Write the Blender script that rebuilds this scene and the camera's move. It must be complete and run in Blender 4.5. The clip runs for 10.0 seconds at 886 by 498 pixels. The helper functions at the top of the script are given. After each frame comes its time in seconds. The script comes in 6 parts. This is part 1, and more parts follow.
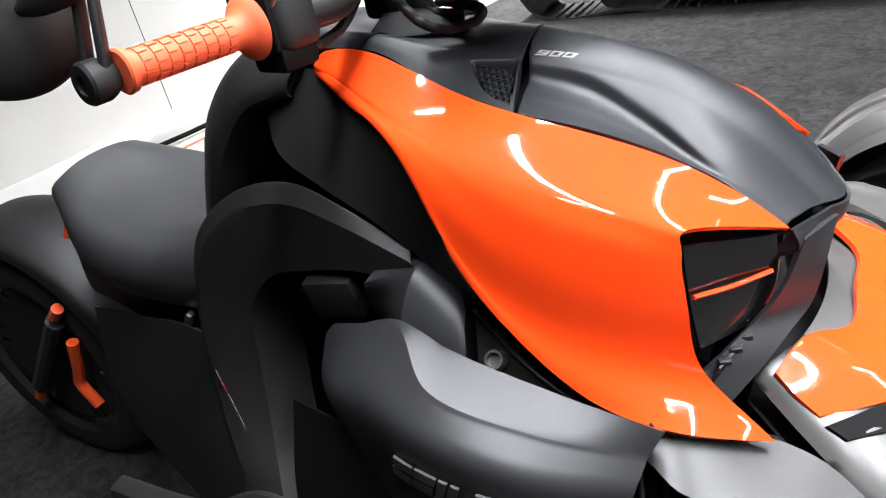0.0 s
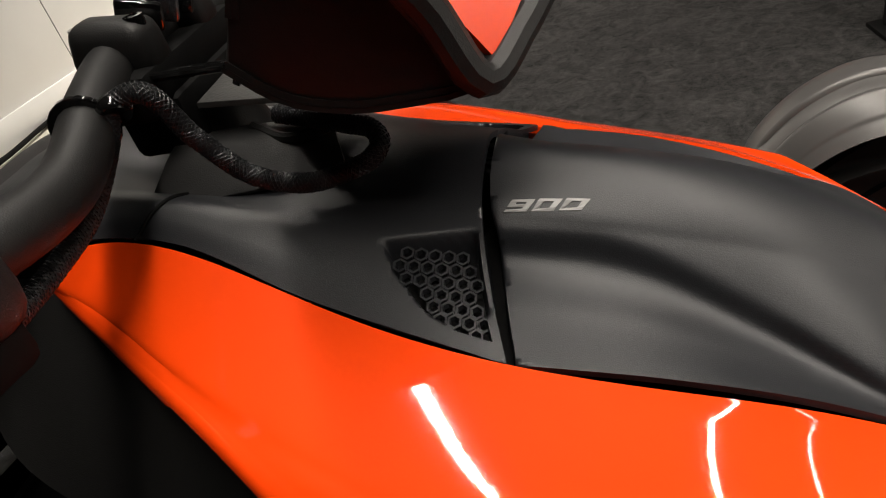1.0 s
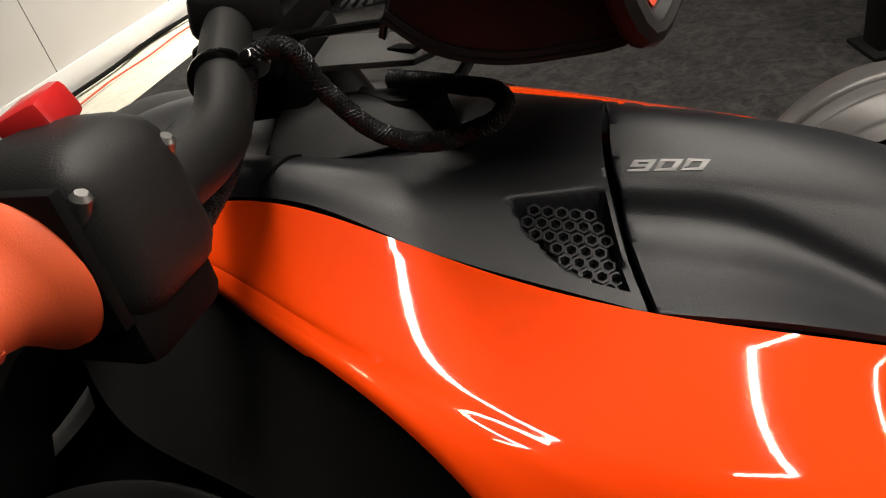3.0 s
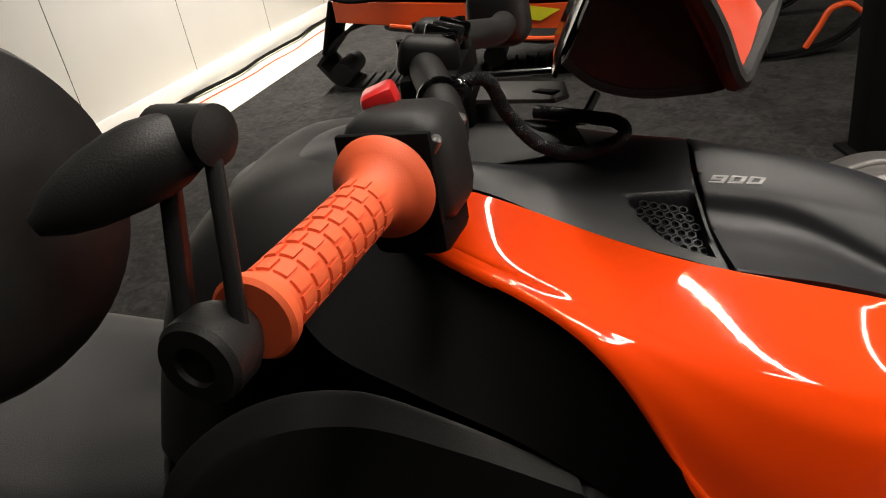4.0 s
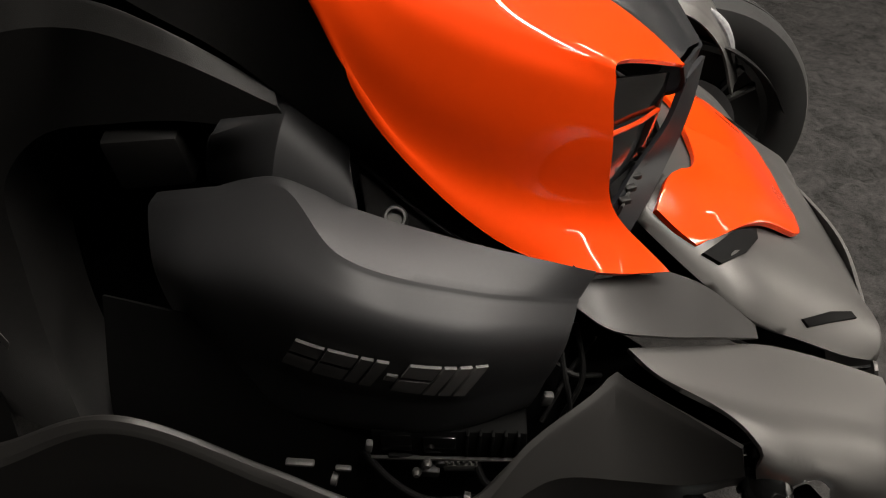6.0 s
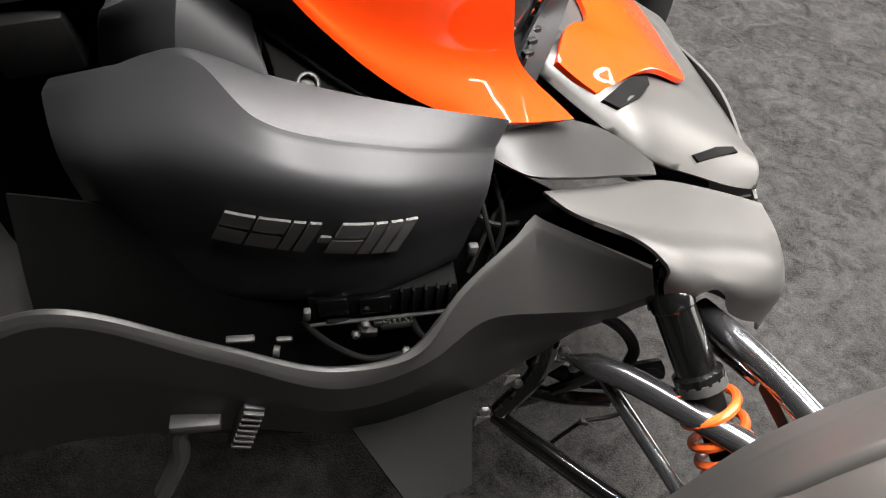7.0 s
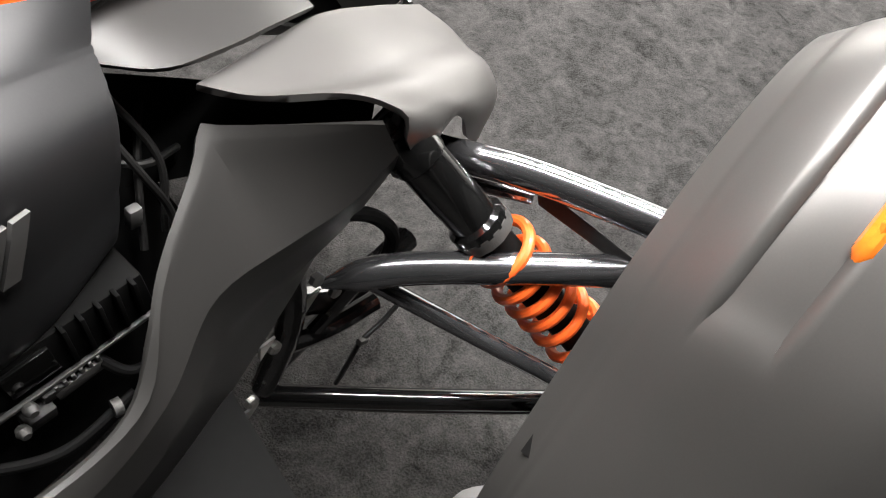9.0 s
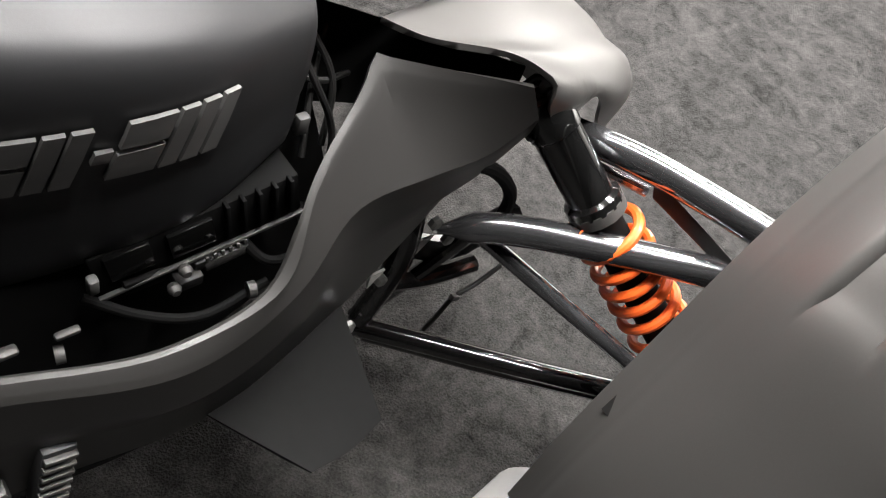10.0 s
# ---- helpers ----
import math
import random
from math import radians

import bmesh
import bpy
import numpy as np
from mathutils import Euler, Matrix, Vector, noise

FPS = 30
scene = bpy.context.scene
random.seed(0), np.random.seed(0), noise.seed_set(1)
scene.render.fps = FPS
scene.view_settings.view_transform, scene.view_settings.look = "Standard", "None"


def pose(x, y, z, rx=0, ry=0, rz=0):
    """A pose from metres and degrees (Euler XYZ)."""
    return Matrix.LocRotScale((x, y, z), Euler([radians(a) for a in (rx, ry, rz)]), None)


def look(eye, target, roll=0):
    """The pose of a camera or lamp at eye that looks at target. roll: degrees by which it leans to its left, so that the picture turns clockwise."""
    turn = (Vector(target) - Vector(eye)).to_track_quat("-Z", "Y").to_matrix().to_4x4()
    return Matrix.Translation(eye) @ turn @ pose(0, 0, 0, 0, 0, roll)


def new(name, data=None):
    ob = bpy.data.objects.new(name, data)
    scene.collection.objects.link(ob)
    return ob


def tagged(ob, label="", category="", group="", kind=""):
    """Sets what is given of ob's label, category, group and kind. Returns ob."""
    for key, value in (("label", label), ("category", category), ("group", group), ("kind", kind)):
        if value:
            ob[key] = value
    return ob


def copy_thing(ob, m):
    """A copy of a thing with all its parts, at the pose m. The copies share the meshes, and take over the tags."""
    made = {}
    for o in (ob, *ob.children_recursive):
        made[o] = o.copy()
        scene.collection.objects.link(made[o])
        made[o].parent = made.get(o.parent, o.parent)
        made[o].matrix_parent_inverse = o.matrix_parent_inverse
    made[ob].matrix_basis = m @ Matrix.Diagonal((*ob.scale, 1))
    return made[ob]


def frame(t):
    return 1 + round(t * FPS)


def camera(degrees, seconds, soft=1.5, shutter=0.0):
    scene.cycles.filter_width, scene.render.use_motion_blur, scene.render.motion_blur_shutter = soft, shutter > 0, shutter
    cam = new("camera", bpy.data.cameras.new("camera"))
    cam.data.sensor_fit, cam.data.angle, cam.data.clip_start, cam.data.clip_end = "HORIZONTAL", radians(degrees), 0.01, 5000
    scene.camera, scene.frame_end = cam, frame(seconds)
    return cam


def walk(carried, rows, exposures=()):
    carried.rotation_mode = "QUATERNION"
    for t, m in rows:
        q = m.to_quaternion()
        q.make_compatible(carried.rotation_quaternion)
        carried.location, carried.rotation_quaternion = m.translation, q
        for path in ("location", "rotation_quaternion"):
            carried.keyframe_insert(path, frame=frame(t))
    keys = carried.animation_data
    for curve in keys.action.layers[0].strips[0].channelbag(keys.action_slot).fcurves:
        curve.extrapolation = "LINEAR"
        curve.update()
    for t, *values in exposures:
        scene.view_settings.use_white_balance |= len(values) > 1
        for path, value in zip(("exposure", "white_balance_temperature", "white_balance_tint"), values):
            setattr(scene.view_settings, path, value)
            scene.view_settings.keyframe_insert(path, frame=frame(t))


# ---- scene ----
cam = camera(63.0, 10.0, 1.1)
PATH = [
    (0, (0.128, -0.780, 1.156), (-0.849, 0.679, 0.198), -13.0),
    (0.5, (-0.025, -0.54, 1.185), (-0.766, 0.992, 0.134), -14.9),
    (1, (-0.106, -0.382, 1.156), (-0.667, 1.174, 0.031), -17.6),
    (1.5, (-0.135, -0.34, 1.138), (-0.598, 1.188, -0.065), -18.6),
    (2, (-0.141, -0.329, 1.134), (-0.582, 1.21, -0.065), -18.7),
    (2.5, (-0.145, -0.339, 1.131), (-0.651, 1.211, -0.027), -18.5),
    (3, (-0.191, -0.42, 1.155), (-0.664, 1.174, 0.044), -15.4),
    (3.2, (-0.221, -0.47, 1.164), (-0.655, 1.175, 0.113), -14.5),
    (4.3, (-0.277, -0.646, 1.2), (-0.67, 1.107, 0.321), -7.9),
    (4.5, (-0.25, -0.663, 1.185), (-0.618, 1.11, 0.335), -6.3),
    (5, (-0.174, -0.713, 1.14), (-0.48, 1.041, 0.23), -3.8),
    (5.5, (-0.136, -0.756, 1.104), (-0.354, 0.916, 0.028), -1.1),
    (6, (-0.131, -0.787, 1.082), (-0.162, 0.755, -0.191), 2.6),
    (6.2, (-0.127, -0.805, 1.075), (-0.106, 0.699, -0.243), 3.2),
    (7.3, (-0.19, -0.835, 1.053), (0.237, 0.472, -0.399), 6.0),
    (7.5, (-0.204, -0.828, 1.047), (0.358, 0.432, -0.4), 6.9),
    (8, (-0.201, -0.746, 0.983), (0.725, 0.317, -0.435), 11.0),
    (8.5, (-0.173, -0.679, 0.932), (0.867, 0.199, -0.533), 11.1),
    (9, (-0.157, -0.66, 0.903), (0.893, 0.042, -0.647), 10.7),
    (9.5, (-0.159, -0.655, 0.898), (0.901, -0.052, -0.687), 12.6),
    (10, (-0.232, -0.678, 0.899), (0.712, 0.161, -0.653), 16.2),
]
EXPOSE = [(0.0, 2.15, 5600, 10), (0.3, 1.25, 5900, 10), (0.7, 0.62, 6300, 10), (1.2, 0.53, 6600, 10), (3.2, 0.50, 6600, 10), (4.3, 0.55, 6650, 10), (5.0, 0.62, 6650, 10), (6.2, 0.92, 6450, 10), (7.3, 2.65, 6050, 10), (7.8, 2.55, 6050, 10), (8.6, 2.35, 6050, 10), (10.0, 2.55, 6050, 10)]
walk(cam, [(t, look(eye, target, roll)) for t, eye, target, roll in PATH], EXPOSE)

# ---- world and light ----
world = bpy.data.worlds.new("hall")
scene.world = world
world.use_nodes = True
world.node_tree.nodes["Background"].inputs["Color"].default_value = (0.9, 0.95, 1.0, 1)
world.node_tree.nodes["Background"].inputs["Strength"].default_value = 0.004


def strip_lamp(x, y, z, sx, sy, power, turn=0.0):
    data = bpy.data.lights.new("tube", "AREA")
    data.shape, data.size, data.size_y, data.energy = "RECTANGLE", sx, sy, power
    data.color = (1.0, 0.93, 0.84)
    data.spread = radians(120)
    ob = new("tube_light", data)
    ob.matrix_world = pose(x, y, z, 0, 0, turn)
    return ob


# ---- materials ----
def material(name, base, rough=0.5, metal=0.0, coat=0.0, grain=0.0, scale=60.0, bump=0.0, bump_scale=400.0, second=None, mix_scale=4.0, sharp=0.15, rough_var=0.0, spec=0.5):
    m = bpy.data.materials.new(name)
    m.use_nodes = True
    nt = m.node_tree
    b = nt.nodes["Principled BSDF"]
    b.inputs["Roughness"].default_value = rough
    b.inputs["Metallic"].default_value = metal
    b.inputs["Coat Weight"].default_value = coat
    b.inputs["Coat Roughness"].default_value = 0.04
    b.inputs["Specular IOR Level"].default_value = spec
    tc = nt.nodes.new("ShaderNodeTexCoord")
    n1 = nt.nodes.new("ShaderNodeTexNoise")
    n1.inputs["Scale"].default_value = mix_scale
    n1.inputs["Detail"].default_value = 6
    nt.links.new(tc.outputs["Object"], n1.inputs["Vector"])
    n2 = nt.nodes.new("ShaderNodeTexNoise")
    n2.inputs["Scale"].default_value = scale
    n2.inputs["Detail"].default_value = 4
    nt.links.new(tc.outputs["Object"], n2.inputs["Vector"])
    mix = nt.nodes.new("ShaderNodeMix")
    mix.data_type = "RGBA"
    other = second or tuple(c * (1 - grain) for c in base)
    mix.inputs["A"].default_value = (*base, 1)
    mix.inputs["B"].default_value = (*other, 1)
    ramp = nt.nodes.new("ShaderNodeMapRange")
    ramp.inputs["From Min"].default_value, ramp.inputs["From Max"].default_value = 0.5 - sharp, 0.5 + sharp
    add = nt.nodes.new("ShaderNodeMath")
    add.operation = "MULTIPLY_ADD"
    add.inputs[1].default_value = 0.45
    nt.links.new(n2.outputs["Fac"], add.inputs[0])
    half = nt.nodes.new("ShaderNodeMath")
    half.operation = "MULTIPLY"
    half.inputs[1].default_value = 0.55
    nt.links.new(n1.outputs["Fac"], half.inputs[0])
    nt.links.new(half.outputs[0], add.inputs[2])
    nt.links.new(add.outputs[0], ramp.inputs["Value"])
    nt.links.new(ramp.outputs[0], mix.inputs["Factor"])
    nt.links.new(mix.outputs["Result"], b.inputs["Base Color"])
    if rough_var:
        rr = nt.nodes.new("ShaderNodeMapRange")
        rr.inputs["To Min"].default_value, rr.inputs["To Max"].default_value = rough - rough_var, rough + rough_var
        nt.links.new(n1.outputs["Fac"], rr.inputs["Value"])
        nt.links.new(rr.outputs[0], b.inputs["Roughness"])
    if bump:
        n3 = nt.nodes.new("ShaderNodeTexNoise")
        n3.inputs["Scale"].default_value = bump_scale
        nt.links.new(tc.outputs["Object"], n3.inputs["Vector"])
        bp = nt.nodes.new("ShaderNodeBump")
        bp.inputs["Strength"].default_value = bump
        bp.inputs["Distance"].default_value = 0.002
        nt.links.new(n3.outputs["Fac"], bp.inputs["Height"])
        nt.links.new(bp.outputs["Normal"], b.inputs["Normal"])
    return m


def pile(name, dark, light):
    """Short needle-felt pile: tufts of a few millimetres over wandering dark and worn patches."""
    m = bpy.data.materials.new(name)
    m.use_nodes = True
    nt = m.node_tree
    b = nt.nodes["Principled BSDF"]
    b.inputs["Roughness"].default_value = 0.95
    b.inputs["Specular IOR Level"].default_value = 0.1
    tc = nt.nodes.new("ShaderNodeTexCoord")
    total = None
    for scale, detail, twist, weight in ((330.0, 2.0, 0.0, 0.85), (90.0, 3.0, 0.4, 0.5), (15.0, 5.0, 1.6, 1.05), (4.5, 4.0, 0.8, 0.5)):
        n = nt.nodes.new("ShaderNodeTexNoise")
        n.inputs["Scale"].default_value, n.inputs["Detail"].default_value, n.inputs["Distortion"].default_value = scale, detail, twist
        nt.links.new(tc.outputs["Object"], n.inputs["Vector"])
        k = nt.nodes.new("ShaderNodeMath")
        k.operation = "MULTIPLY_ADD"
        k.inputs[1].default_value = weight
        k.inputs[2].default_value = 0.42 - 0.5 * 2.9
        nt.links.new(n.outputs["Fac"], k.inputs[0])
        if total is None:
            fine = n
        else:
            nt.links.new(total.outputs[0], k.inputs[2])
        total = k
    ramp = nt.nodes.new("ShaderNodeMix")
    ramp.data_type = "RGBA"
    ramp.inputs["A"].default_value, ramp.inputs["B"].default_value = (*dark, 1), (*light, 1)
    nt.links.new(total.outputs[0], ramp.inputs["Factor"])
    nt.links.new(ramp.outputs["Result"], b.inputs["Base Color"])
    bp = nt.nodes.new("ShaderNodeBump")
    bp.inputs["Strength"].default_value, bp.inputs["Distance"].default_value = 0.9, 0.003
    nt.links.new(fine.outputs["Fac"], bp.inputs["Height"])
    nt.links.new(bp.outputs["Normal"], b.inputs["Normal"])
    return m


ORANGE = material("orange_paint", (0.86, 0.055, 0.0025), 0.5, coat=1.0, grain=0.05, bump=0.012, bump_scale=900, spec=0.04)
ORANGE_RUBBER = material("orange_rubber", (0.82, 0.12, 0.035), 0.6, grain=0.1, bump=0.1, bump_scale=1200)
ORANGE_SPRING = material("orange_powder_coat", (0.85, 0.13, 0.02), 0.35, coat=0.4, grain=0.06, bump=0.05)
ORANGE_DULL = material("orange_plastic", (0.8, 0.09, 0.012), 0.4, coat=0.3, grain=0.08)
SATIN = material("satin_black_plastic", (0.0125, 0.0133, 0.0155), 0.41, spec=0.42, grain=0.25, scale=300, bump=0.12, bump_scale=1500, rough_var=0.05)
BLACK = material("black_plastic", (0.013, 0.0127, 0.0125), 0.48, spec=0.3, grain=0.3, scale=200, bump=0.15, bump_scale=1200, rough_var=0.06)
GREY = material("dark_grey_satin_paint", (0.090, 0.0868, 0.0838), 0.37, metal=0.4, grain=0.08, scale=900, bump=0.02, bump_scale=1500, rough_var=0.02)
# darker copy of GREY; shade on the beam and nose wing is in its colour
BEAM = material("dark_grey_shaded_copy", (0.021, 0.0202, 0.0194), 0.38, spec=0.45, metal=0.25, grain=0.1, scale=800, bump=0.03, bump_scale=1500, rough_var=0.02)
COVER = material("grey_engine_plastic", (0.030, 0.0302, 0.0318), 0.40, spec=0.36, metal=0.3, grain=0.1, scale=700, bump=0.02, bump_scale=1500, rough_var=0.02)
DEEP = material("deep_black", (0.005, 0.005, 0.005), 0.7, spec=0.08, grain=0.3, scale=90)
GLOSS = material("gloss_black_paint", (0.005, 0.005, 0.005), 0.12, coat=0.6, grain=0.2)
STEEL = material("dark_chromed_tube", (0.24, 0.24, 0.25), 0.16, metal=0.9, grain=0.15, rough_var=0.06)
SILVER = material("bare_aluminium", (0.3, 0.295, 0.285), 0.35, metal=0.9, grain=0.2, scale=120)
RUBBER = material("tyre_rubber", (0.008, 0.008, 0.008), 0.75, grain=0.3, scale=80, bump=0.2, bump_scale=500)
VINYL = material("seat_vinyl", (0.022, 0.022, 0.0228), 0.48, spec=0.5, grain=0.2, scale=300, bump=0.3, bump_scale=700, rough_var=0.05)
SLEEVE = material("braided_sleeve", (0.009, 0.009, 0.0095), 0.5, spec=0.35, grain=0.5, scale=900, bump=0.6, bump_scale=1600)
RED = material("red_button_plastic", (0.6, 0.02, 0.02), 0.3, coat=0.3, grain=0.1)
AMBER = material("amber_lens", (0.9, 0.22, 0.02), 0.12, coat=0.8, grain=0.3, scale=250)
CLEAR = material("clear_lens", (0.5, 0.5, 0.52), 0.08, coat=1.0, grain=0.5, scale=120)
LETTER = material("silver_lettering", (0.26, 0.255, 0.25), 0.45, metal=0.3, grain=0.1)
BADGE = material("grey_badge_paint", (0.115, 0.113, 0.11), 0.5, grain=0.15)
CAST = material("cast_metal", (0.09, 0.088, 0.085), 0.5, metal=0.5, grain=0.2, scale=150, bump=0.2)
LIGHTGREY = material("light_grey_plastic", (0.32, 0.315, 0.3), 0.5, grain=0.1)
WALLPAINT = material("white_wall_panel", (0.78, 0.77, 0.75), 0.6, grain=0.06, scale=3, mix_scale=0.8, bump=0.05, bump_scale=80)
TRIMPAINT = material("white_trim", (0.85, 0.85, 0.83), 0.45, grain=0.06, scale=10)
CONCRETE = material("pale_concrete", (0.62, 0.6, 0.5), 0.75, grain=0.3, scale=30, mix_scale=2.5, bump=0.2, bump_scale=150)
CARPET = pile("black_carpet", (0.0035, 0.0033, 0.0032), (0.054, 0.052, 0.0505))
CEIL = material("dark_ceiling", (0.012, 0.012, 0.013), 0.9, grain=0.3, scale=2)
YELLOW = material("yellow_decal", (0.75, 0.75, 0.03), 0.4, grain=0.05)
WIRE = material("orange_cord", (0.6, 0.1, 0.05), 0.5, grain=0.1)


# ---- geometry helpers ----
def V(*p):
    return Vector(p)


def spl(pts, n):
    """n points along a smooth curve through pts."""
    pts = [Vector(p) for p in pts]
    if len(pts) == 2:
        return [pts[0].lerp(pts[1], i / (n - 1)) for i in range(n)]
    ext = [2 * pts[0] - pts[1]] + pts + [2 * pts[-1] - pts[-2]]
    cuts = [0.0]
    for a, b in zip(pts, pts[1:]):
        cuts.append(cuts[-1] + max((b - a).length, 1e-6))
    out = []
    for i in range(n):
        d = cuts[-1] * i / (n - 1)
        k = min(max(j for j in range(len(cuts)) if cuts[j] <= d + 1e-9), len(pts) - 2)
        u = (d - cuts[k]) / (cuts[k + 1] - cuts[k])
        p0, p1, p2, p3 = ext[k : k + 4]
        l0, l1, l2 = (max((q - p).length, 1e-6) for p, q in ((p0, p1), (p1, p2), (p2, p3)))
        m1 = ((p2 - p1) / l1 * l0 + (p1 - p0) / l0 * l1) / (l0 + l1) * l1
        m2 = ((p3 - p2) / l2 * l1 + (p2 - p1) / l1 * l2) / (l1 + l2) * l1
        out.append((2 * u**3 - 3 * u**2 + 1) * p1 + (u**3 - 2 * u**2 + u) * m1 + (3 * u**2 - 2 * u**3) * p2 + (u**3 - u**2) * m2)
    return out


def loft(rails, nu=28, nv=14, straight=False):
    """A grid of points over curves that run the same way: rows follow the rails, columns cross them."""
    along = [spl(r, nu) for r in rails]
    cols = []
    for i in range(nu):
        cross = [r[i] for r in along]
        if straight:
            col, per = [], max(2, nv // max(1, len(cross) - 1))
            for a, b in zip(cross, cross[1:]):
                col += [a.lerp(b, j / per) for j in range(per)]
            cols.append(col + [cross[-1]])
        else:
            cols.append(spl(cross, nv))
    return cols


def shell(bm, grid, thick=0.004, rim=0.002):
    """A sheet with thickness over a grid of points, its rim rounded. Its outside is where u x v points."""
    nu, nv = len(grid), len(grid[0])
    nor = [[None] * nv for _ in range(nu)]
    for i in range(nu):
        for j in range(nv):
            du = grid[min(i + 1, nu - 1)][j] - grid[max(i - 1, 0)][j]
            dv = grid[i][min(j + 1, nv - 1)] - grid[i][max(j - 1, 0)]
            c = du.cross(dv)
            nor[i][j] = c.normalized() if c.length > 1e-12 else None
    for i in range(nu):
        for j in range(nv):
            if nor[i][j] is None:
                near = [nor[a][b] for a in range(max(0, i - 2), min(nu, i + 3)) for b in range(max(0, j - 2), min(nv, j + 3)) if nor[a][b] is not None]
                nor[i][j] = (sum(near, Vector()) / max(1, len(near))).normalized() if near else Vector((0, 0, 1))
    top = [[bm.verts.new(grid[i][j]) for j in range(nv)] for i in range(nu)]
    low = [[bm.verts.new(grid[i][j] - nor[i][j] * thick) for j in range(nv)] for i in range(nu)]
    for i in range(nu - 1):
        for j in range(nv - 1):
            bm.faces.new((top[i][j], top[i + 1][j], top[i + 1][j + 1], top[i][j + 1]))
            bm.faces.new((low[i][j + 1], low[i + 1][j + 1], low[i + 1][j], low[i][j]))
    ring = [(i, 0) for i in range(nu)] + [(nu - 1, j) for j in range(1, nv)] + [(i, nv - 1) for i in range(nu - 2, -1, -1)] + [(0, j) for j in range(nv - 2, 0, -1)]
    edges = []
    for (a, b), (c, d) in zip(ring, ring[1:] + ring[:1]):
        f = bm.faces.new((top[c][d], top[a][b], low[a][b], low[c][d]))
        edges.append(f.edges[0])
    if rim:
        bmesh.ops.bevel(bm, geom=edges, offset=rim, segments=2, profile=0.5, affect="EDGES", clamp_overlap=True)
    return bm


def tube(bm, pts, r, n=12, steps=None, r_end=None, caps=True):
    """A round bar along a smooth curve; r may be a list, one for each of the steps."""
    path = spl(pts, steps or max(2, 6 * (len(pts) - 1)))
    t = (path[1] - path[0]).normalized()
    up = Vector((0, 0, 1)) if abs(t.z) < 0.9 else Vector((1, 0, 0))
    a = t.cross(up).normalized()
    rings = []
    for i, p in enumerate(path):
        t = (path[min(i + 1, len(path) - 1)] - path[max(i - 1, 0)]).normalized()
        a = (a - t * a.dot(t)).normalized()
        b = t.cross(a)
        rad = r[i] if isinstance(r, (list, tuple)) else r if r_end is None else r + (r_end - r) * i / (len(path) - 1)
        rings.append([bm.verts.new(p + (a * math.cos(w) + b * math.sin(w)) * rad) for w in (2 * math.pi * k / n for k in range(n))])
    for q, s in zip(rings, rings[1:]):
        for k in range(n):
            bm.faces.new((q[k], q[(k + 1) % n], s[(k + 1) % n], s[k]))
    if caps:
        bm.faces.new(rings[0][::-1])
        bm.faces.new(rings[-1])
    return bm


def turned(bm, profile, m, n=32):
    """A lathe form: profile of (along, radius) turned about the local x axis of the pose m."""
    rings = [[bm.verts.new(m @ Vector((x, r * math.cos(w), r * math.sin(w)))) for w in (2 * math.pi * k / n for k in range(n))] for x, r in profile]
    for q, s in zip(rings, rings[1:]):
        for k in range(n):
            bm.faces.new((q[k], s[k], s[(k + 1) % n], q[(k + 1) % n]))
    bm.faces.new(rings[0])
    bm.faces.new(rings[-1][::-1])
    return bm


def block(bm, m, sx, sy, sz, bevel=0.003, taper=1.0, segments=2):
    """A box of those sizes, centred on the pose m, its edges rounded; taper scales its top."""
    vs = [bm.verts.new(m @ Vector((x * sx / 2 * k, y * sy / 2 * k, z * sz / 2))) for z, k in ((-1, 1), (1, taper)) for x, y in ((-1, -1), (1, -1), (1, 1), (-1, 1))]
    fs = [bm.faces.new([vs[i] for i in q]) for q in ((3, 2, 1, 0), (4, 5, 6, 7), (0, 1, 5, 4), (1, 2, 6, 5), (2, 3, 7, 6), (3, 0, 4, 7))]
    if bevel:
        bmesh.ops.bevel(bm, geom=list({e for f in fs for e in f.edges}), offset=bevel, segments=segments, profile=0.5, affect="EDGES", clamp_overlap=True)
    return bm


def prism(bm, outline, normal, depth, bevel=0.002):
    """A plate with that outline (points in order, anticlockwise seen from its outside), as deep as told behind it."""
    d = Vector(normal).normalized() * depth
    top = [bm.verts.new(Vector(p)) for p in outline]
    low = [bm.verts.new(Vector(p) - d) for p in outline]
    f = bm.faces.new(top)
    bm.faces.new(low[::-1])
    for i in range(len(top)):
        j = (i + 1) % len(top)
        bm.faces.new((top[j], top[i], low[i], low[j]))
    if bevel:
        bmesh.ops.bevel(bm, geom=list(f.edges), offset=bevel, segments=2, profile=0.5, affect="EDGES", clamp_overlap=True)
    return bm


def mesh_from(name, bm, mat, sharp=35):
    bmesh.ops.remove_doubles(bm, verts=bm.verts, dist=1e-5)
    bmesh.ops.recalc_face_normals(bm, faces=bm.faces)
    lim = radians(sharp)
    for f in bm.faces:
        f.smooth = True
    for e in bm.edges:
        e.smooth = len(e.link_faces) == 2 and e.calc_face_angle(0) < lim
    me = bpy.data.meshes.new(name)
    bm.to_mesh(me)
    bm.free()
    me.materials.append(mat)
    return me


def part(name, bm, mat, parent=None, label="", sharp=35):
    ob = new(name, mesh_from(name, bm, mat, sharp))
    if parent is not None:
        ob.parent = parent
    if label:
        ob["label"] = label
    return ob


def root(name, label, category, at=(0, 0, 0), group="", kind=""):
    ob = new(name)
    ob.location = at
    ob.empty_display_size = 0.1
    return tagged(ob, label, category, group, kind)


